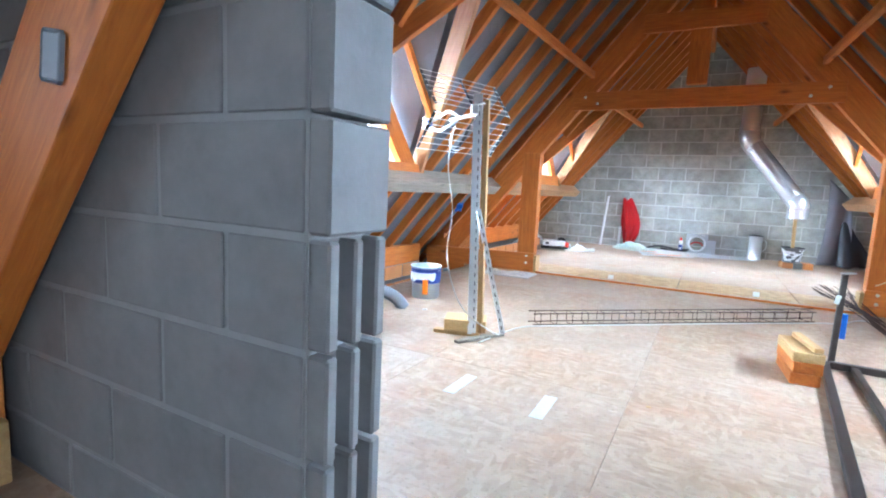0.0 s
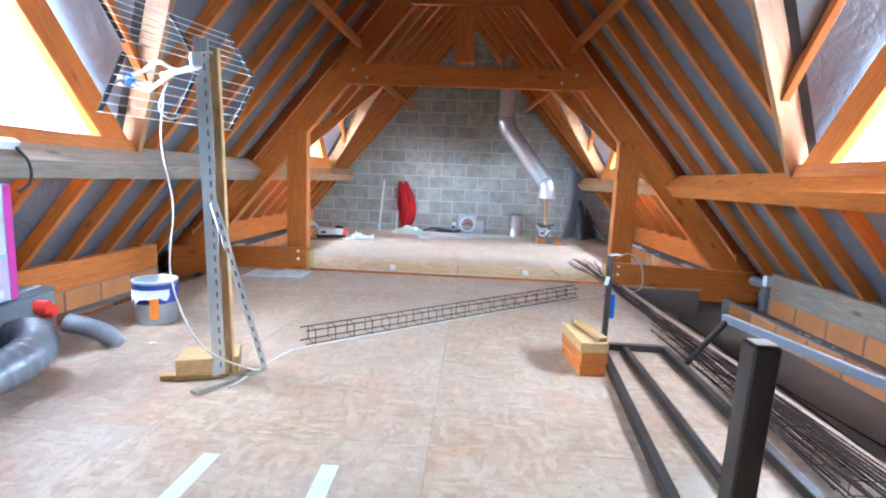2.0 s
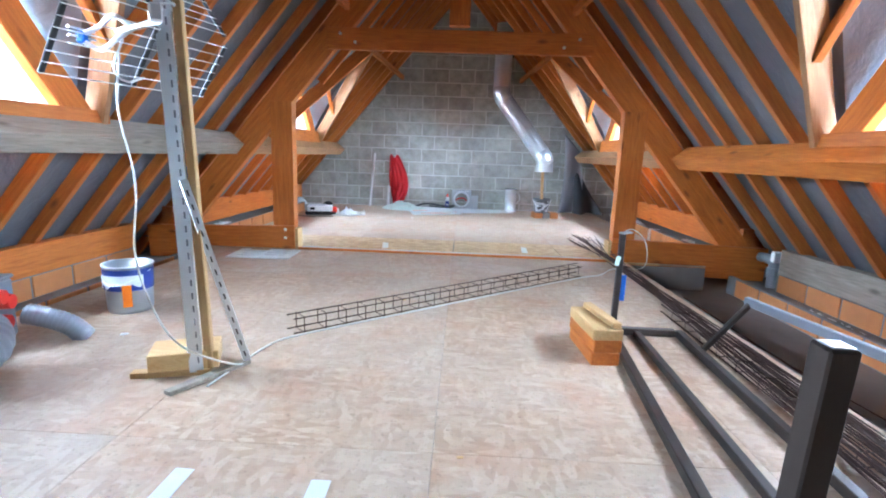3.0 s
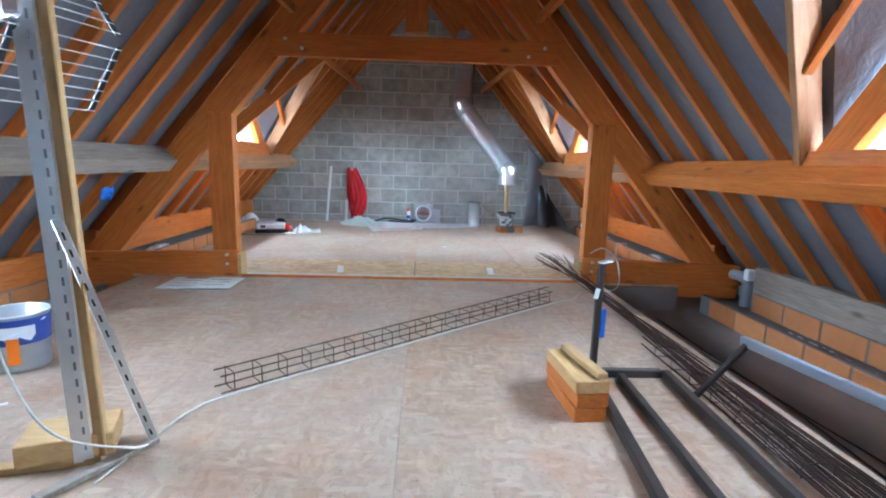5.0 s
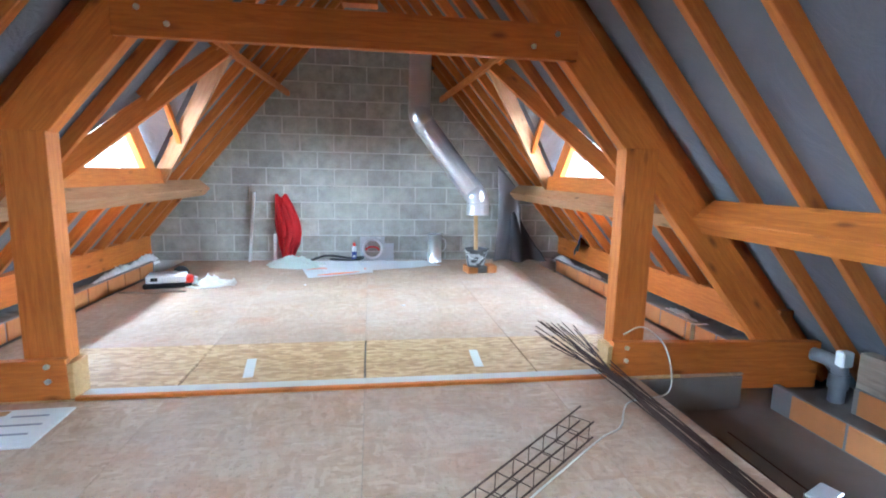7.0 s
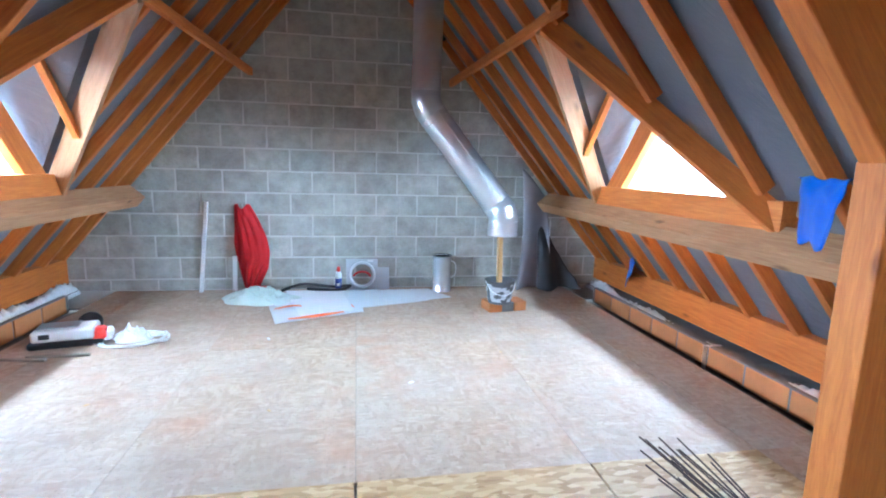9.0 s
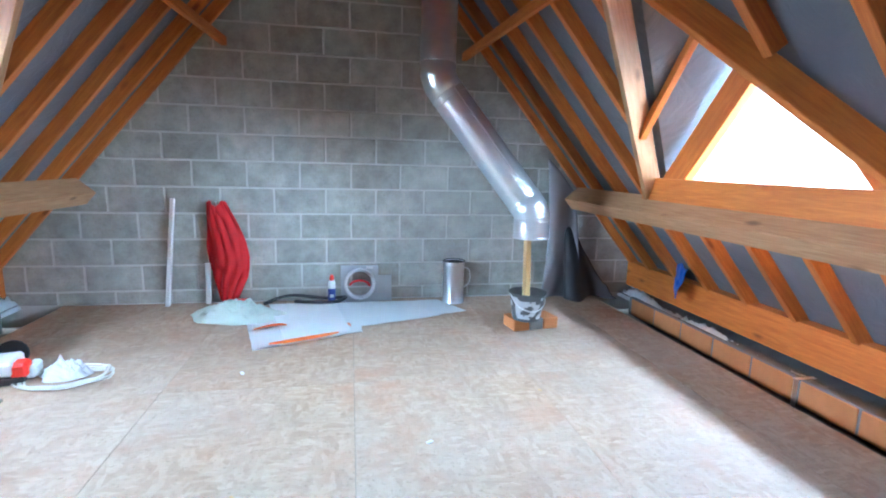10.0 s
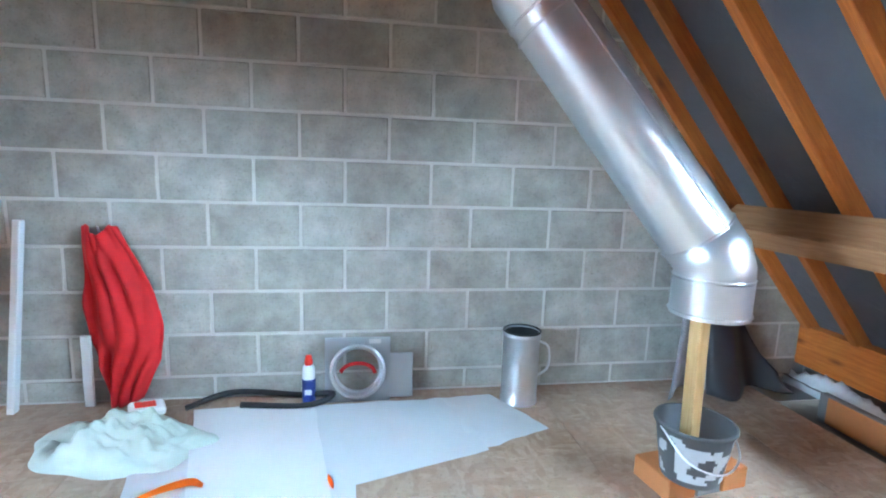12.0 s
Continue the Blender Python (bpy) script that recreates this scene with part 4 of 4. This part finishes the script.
def flue_length():
    ob = thing("flue_length", "short shiny steel flue length standing on the floor", "flue pipe", at=pose(1.06, 11.92, 0.003))
    part("tube", lathe([(0.112, 0.0), (0.112, 0.015), (0.108, 0.02), (0.108, 0.40), (0.113, 0.405), (0.113, 0.44), (0.106, 0.44), (0.103, 0.40), (0.103, 0.005)]), M_GALV, ob, "", True)
    part("inner", lathe([(0.10, 0.43), (0.10, 0.01), (0, 0.01)]), M_BLACK, ob, "black inside", True)
    part("rim", tube([(0.109 * math.cos(k * 0.2244), 0.109 * math.sin(k * 0.2244), 0.44) for k in range(28)], 0.006, 6, closed=True), M_BLACK, ob, "dark rubber rim", True)
    part("handle", tube(smooth_path([(0.10, -0.02, 0.38), (0.16, -0.03, 0.34), (0.165, -0.03, 0.22), (0.11, -0.02, 0.16)], 6), 0.007, 8), M_GALV, ob, "", True)


flue_length()


def flue():
    ob = thing("flue_pipe", "shiny galvanised flue with two elbows hanging from the roof", "flue pipe")
    top, e1, e2, low = Vector((0.73, 11.2, 3.3)), Vector((0.72, 11.2, 2.12)), Vector((1.52, 10.96, 1.05)), Vector((1.52, 10.96, 0.84))
    r = 0.148

    def run(p, q):
        u = (q - p).normalized()
        return [p, p + u * 0.006, p.lerp(q, 0.5), q - u * 0.006, q]

    def seam(c, d, rr=None):
        q = d.to_track_quat("Z", "Y").to_matrix().to_4x4()
        q.translation = c
        n = 28
        rr = rr or r + 0.002
        part("seam", tube([q @ Vector((rr * math.cos(k * math.tau / n), rr * math.sin(k * math.tau / n), 0)) for k in range(n)], 0.005, 6, closed=True), M_GALV, ob, smooth=True)
    d = (e2 - e1).normalized()
    a = e1 + Vector((0, 0, 0.14))
    b = e1 + d * 0.14
    part("upper_length", tube(run(top, a), r, 28), M_GALV, ob, smooth=True)
    part("elbow", tube([a, e1 + Vector((0, 0, 0.05)) + d * 0.005, e1 + d * 0.05, b], r + 0.003, 28), M_GALV, ob, smooth=True)
    c2 = e2 - d * 0.13
    part("sloping_length", tube(run(b, c2), r, 28), M_GALV, ob, smooth=True)
    part("elbow", tube([c2, e2 - d * 0.03, e2 + Vector((0, 0, -0.04)), Vector((e2.x, e2.y, 0.98))], r + 0.003, 28), M_GALV, ob, smooth=True)
    bm = bmesh.new()
    cyl(r + 0.004, r + 0.004, 0.15, Matrix.Translation((low.x, low.y, 0.90)), 28, False, bm)
    part("end_collar", bm, M_GALV, ob, smooth=True)
    seam(a, Vector((0, 0, 1)))
    seam(b, d)
    seam(b + d * 0.06, d)
    seam(c2, d)
    seam(low, Vector((0, 0, 1)), r + 0.006)
    seam(Vector((low.x, low.y, 0.985)), Vector((0, 0, 1)))
    side = d.cross(Vector((0, 1, 0))).normalized()
    p, q = b + Vector((0.02, -r - 0.001, 0.04)), c2 + Vector((0.02, -r - 0.001, 0.04))
    part("fold_seam", tube([p, q], 0.004, 6), M_GALV, ob)
    part("bracket", tube([(0.9, 11.24, 2.78), (0.86, 11.32, 2.85), (0.85, 11.5, 2.8)], 0.02, 8), M_BLACK, ob, "black hanging bracket")


flue()


def bucket():
    ob = thing("bucket", "black mortar bucket splashed with dried plaster on bricks", "bucket", at=pose(1.52, 10.96, 0.105))
    part("pail", lathe([(0, 0), (0.115, 0), (0.12, 0.01), (0.155, 0.235), (0.165, 0.24), (0.165, 0.25), (0.15, 0.25), (0.113, 0.02), (0, 0.015)]), M_PLASTER, ob, "", True)

    def splash(u, v):
        a = -3.3 + u * 3.6
        z = 0.03 + v * 0.19
        return Vector(((0.1225 + z * 0.145) * math.cos(a), (0.1225 + z * 0.145) * math.sin(a), z))
    bm = sheet(40, 14, splash)
    drop = [f for f in bm.faces if noise.noise(f.calc_center_median() * 16) < 0.0]
    bmesh.ops.delete(bm, geom=drop, context="FACES")
    part("plaster_splashes", bm, M_SPLASH, ob, "pale dried plaster", True)
    part("wire_handle", tube(smooth_path([(-0.16, 0, 0.235), (-0.12, -0.14, 0.15), (0, -0.19, 0.12), (0.10, -0.15, 0.17), (0.16, 0, 0.235)], 6), 0.004, 6), M_GALV, ob)


bucket()
prop = beam("timber_prop", (1.525, 10.99, 0.13), (1.50, 10.98, 0.90), 0.045, 0.075, M_PALE, up=(0, 1, 0))
tagged(prop, "pale timber prop standing in the bucket under the flue", "timber prop")
for x, y, w, tone in ((1.46, 11.0, 0.15, M_BRICK), (1.605, 11.02, 0.13, M_LEDGE), (1.745, 11.04, 0.14, M_BRICK)):
    b = link_mesh("brick", box(w, 0.22, 0.10, None, 0.005), tone)
    b.matrix_basis = pose(x, y + 0.04, 0.0525, 0, 0, 9)
    tagged(b, "orange clay brick under the mortar bucket" if tone is M_BRICK else "mortar-covered grey brick under the bucket", "brick", "bricks under the bucket")

tarp = link_mesh("grey_tarpaulin", sheet(16, 24, lambda u, v: Vector((2.04 + 0.34 * u - 0.10 * v * (1 - u) + 0.22 * math.sin(v * 2.6) * 0.3, 11.93 - 0.10 * math.sin(u * 5 + v * 2) * (0.3 + 0.7 * v) - 0.05 * v, 1.52 - 0.35 * u - (1.50 - 0.35 * u) * v)), 0), M_TARP, smooth=True)
tarp.modifiers.new("thickness", "SOLIDIFY").thickness = 0.004
tagged(tarp, "grey plastic tarpaulin hanging by the block wall", "tarpaulin")
tarp = link_mesh("black_tarpaulin", sheet(16, 20, lambda u, v: Vector((2.28 + 0.45 * u + 0.14 * v * u, 11.98 - 0.22 * v * (0.6 + 0.4 * math.sin(u * 7)), (0.95 - 0.75 * u) * (1 - v) + 0.02 + 0.05 * noise.noise(Vector((u * 3, v * 3, 8)))))), M_DARKTARP, smooth=True)
tarp.modifiers.new("thickness", "SOLIDIFY").thickness = 0.004
tagged(tarp, "black plastic sheet slumped in the roof corner", "tarpaulin")


# tool case, cable coil and laths on the far floor
def tool_case():
    ob = thing("power_tool", "white and black mains power tool with red grip on the floor", "power tool", at=pose(-2.28, 10.36, 0.0, 0, 0, 14))
    part("base", box(0.50, 0.30, 0.06, Matrix.Translation((0, 0.03, 0.032)), 0.015), M_BLACK, ob)
    part("body", box(0.42, 0.24, 0.09, Matrix.Translation((-0.01, -0.01, 0.108)), 0.015), M_WHITE, ob)
    part("top_panel", box(0.28, 0.16, 0.01, Matrix.Translation((-0.06, 0.02, 0.157)), 0.003), M_ZINC, ob, "metal top panel")
    part("grip", box(0.10, 0.12, 0.10, Matrix.Translation((0.22, -0.06, 0.09)), 0.02), M_REDCAP, ob, "red plastic grip")
    part("guard", box(0.06, 0.16, 0.08, Matrix.Translation((0.27, 0.0, 0.06)), 0.015), M_WHITE, ob)
    part("vent", box(0.07, 0.004, 0.04, Matrix.Translation((-0.13, -0.132, 0.11)), 0), M_BLACK, ob, "black vent")
    part("blade_cover", cyl(0.09, 0.09, 0.02, pose(0.12, 0.16, 0.12, 80), 20), M_BLACK, ob)


tool_case()
rnd = random.Random(3)
pts = []
for k in range(60):
    a = k * 0.62
    r = 0.15 + 0.05 * rnd.random()
    pts.append((-1.80 + r * 1.45 * math.cos(a), 10.34 + r * 0.8 * math.sin(a), 0.012 + 0.05 * rnd.random() * (1 + math.sin(a + 1)) * 0.7))
cable("cable_coil", pts, 0.006, M_CABLE, "loose coil of white cable on the floor", 4)
crumple("plastic_bag", -1.83, 10.42, 0.16, 0.10, 0.11, M_SHEET, "small crumpled clear plastic bag by the cable coil", 6.0)
for x, y, turn in ((-2.2, 10.05, 4), (-2.45, 10.0, -8)):
    ob = link_mesh("wood_lath", box(0.42, 0.03, 0.02, pose(x, y, 0.012, 0, 0, turn), 0.002), M_GREYWOOD)
    tagged(ob, "short grey wooden lath on the floor", "lath", "laths")

# scraps on the floor
for x, y, s in ((-1.78, 4.7, 0.02), (-0.72, 10.3, 0.02), (-1.6, 9.2, 0.015), (0.4, 9.3, 0.02), (-0.5, 9.0, 0.012), (0.12, 3.72, 0.012), (1.2, 9.8, 0.014), (-0.3, 5.6, 0.015)):
    ob = link_mesh("wood_chip", box(s * 2, s, s * 0.35, pose(x, y, 0.006 + s * 0.18, 4, 3, x * 90), s * 0.1), M_PALE if s < 0.018 else M_WHITE)
    tagged(ob, "tiny pale chip lying on the floor boards", "wood chip", "floor scraps")

# timbers of the entrance side, against the partition
st = beam("sloping_brace", (-0.45, PART - 0.105, 2.03), (-2.02, PART - 0.105, 0.325), 0.1, 0.30, M_BEAM, up=(-0.736, 0, 0.678))
tagged(st, "thick orange rafter against the block partition", "rafter", kind="structure")
ob = link_mesh("steel_hanger", box(0.09, 0.01, 0.12, pose(-1.06, PART - 0.163, 1.31, 0, 10, 0), 0.01), M_GREYPL)
tagged(ob, "dull steel connector plate on the rafter", "connector plate")


# ---- blocks, bricks and floor boards ----
def blocks(parent, front, x_lo, x_hi, top, z0, course, shift, material, depth=0.014):
    shapes = {}
    k = 0
    rows = int(4.4 / course)
    for k in range(rows):
        z = z0 + (k - 1) * course
        zc = z + course / 2
        lo = -10 * BLOCK + shift + (BLOCK / 2 if k % 2 else 0)
        for i in range(22):
            a, b = lo + i * BLOCK, lo + (i + 1) * BLOCK
            a, b = max(a, x_lo), min(b, x_hi)
            if b - a < 0.06:
                continue
            near = min(abs(a), abs(b)) if a * b > 0 else 0
            far = max(abs(a), abs(b))
            if z + 0.02 > top(near) or z + course < 0:
                continue
            width = round(b - a, 3)
            lowz = max(z, 0.0)
            height = round(z + course - lowz, 3)
            key = (width, height)
            if key not in shapes:
                bm = box(width - 0.018, depth * 2, height - 0.018, None, 0.004)
                me = bpy.data.meshes.new("block")
                bm.to_mesh(me)
                bm.free()
                me.materials.append(material)
                shapes[key] = me
            ob = new("block", shapes[key])
            ob.parent = parent
            j = random.uniform(-0.002, 0.002)
            ob.matrix_basis = Matrix.Translation(((a + b) / 2, front + j, (lowz + z + course) / 2))


blocks(wall_far, WALL + 0.004, -3.6, 3.6, lambda x: under(x) + 0.25, 0.135, 0.255, -0.24, M_BLOCK)
blocks(wall_partition, PART + 0.004, -3.3, -0.415, lambda x: 3.3 - (x - 0.42) * 1.05, 0.195, 0.248, -0.42, M_SHADEBLOCK)
# the open end of the partition: hollow block ends, one course broken open
for k in range(14):
    z = 0.195 + (k - 1) * 0.248
    if z > 3.0:
        break
    lowz = max(z, 0.0)
    hgt = z + 0.248 - lowz
    broken = k in (2, 3) or k == 1
    bm = bmesh.new()
    if broken:
        for yy, wv in ((0.018, 0.036), (0.10, 0.03), (0.182, 0.036)):
            box(0.06, wv, hgt - 0.012, Matrix.Translation((-0.395, PART + yy, 0)), 0.006, bm)
        box(0.02, 0.19, hgt - 0.012, Matrix.Translation((-0.425, PART + 0.10, 0)), 0.0, bm)
    else:
        box(0.06, 0.204, hgt - 0.012, Matrix.Translation((-0.395, PART + 0.10, 0)), 0.006, bm)
    ob = part("block_end", bm, M_SHADEBLOCK, wall_partition)
    ob.matrix_basis = Matrix.Translation((0, 0, lowz + hgt / 2))

# eaves bricks
brick_me = bpy.data.meshes.new("brick")
bm = box(0.06, 0.388, 0.165, None, 0.004)
bm.to_mesh(brick_me)
bm.free()
brick_me.materials.append(M_BRICK)
for sx in (-1, 1):
    for a, b, xf, z in ((1.0, TRUSS - 0.16, 2.93, -0.177), (TRUSS + 0.12, WALL - 0.4, 2.98, -0.03), (1.2, TRUSS - 0.5, 3.21, -0.06)):
        row = link_mesh("eaves_course", box(0.05, b - a, 0.185, Matrix.Translation((sx * (xf + 0.03), (a + b) / 2, z - 0.002)), 0.003), M_LEDGE)
        tagged(row, "low course of orange clay bricks with grey joints", "brickwork", "eaves courses", "structure")
        y = a
        while y + 0.39 < b + 0.02:
            o = new("brick", brick_me)
            o.parent = row
            o.matrix_basis = Matrix.Translation((sx * (xf + 0.026), y + 0.195, z))
            y += 0.41

# floor boards of OSB
XS = [-2.60, -2.35, -1.15, 0.02, 1.22, 2.22, 2.60]
YS = [Y0, 1.25, 3.75, 6.25, 7.32, 8.24, 10.08, WALL - 0.01]
for i in range(len(XS) - 1):
    for j in range(len(YS) - 1):
        a, b, c, d = XS[i], XS[i + 1], YS[j], YS[j + 1]
        if j <= 3 and i == 5:
            continue
        a = -2.70 if i == 0 and j > 3 else a
        b = 2.70 if i == 5 else 1.88 if i == 4 and j <= 3 else b
        clean = j == 4 and 1 <= i <= 4
        bm = box(b - a - (0.013 if clean else 0.0025), d - c - 0.0025, 0.018)
        o = part("osb_board", bm, M_OSBNEW if clean else M_OSB, floor)
        o.matrix_basis = Matrix.Translation(((a + b) / 2, (c + d) / 2, -0.009 + (0.003 if clean else 0)))
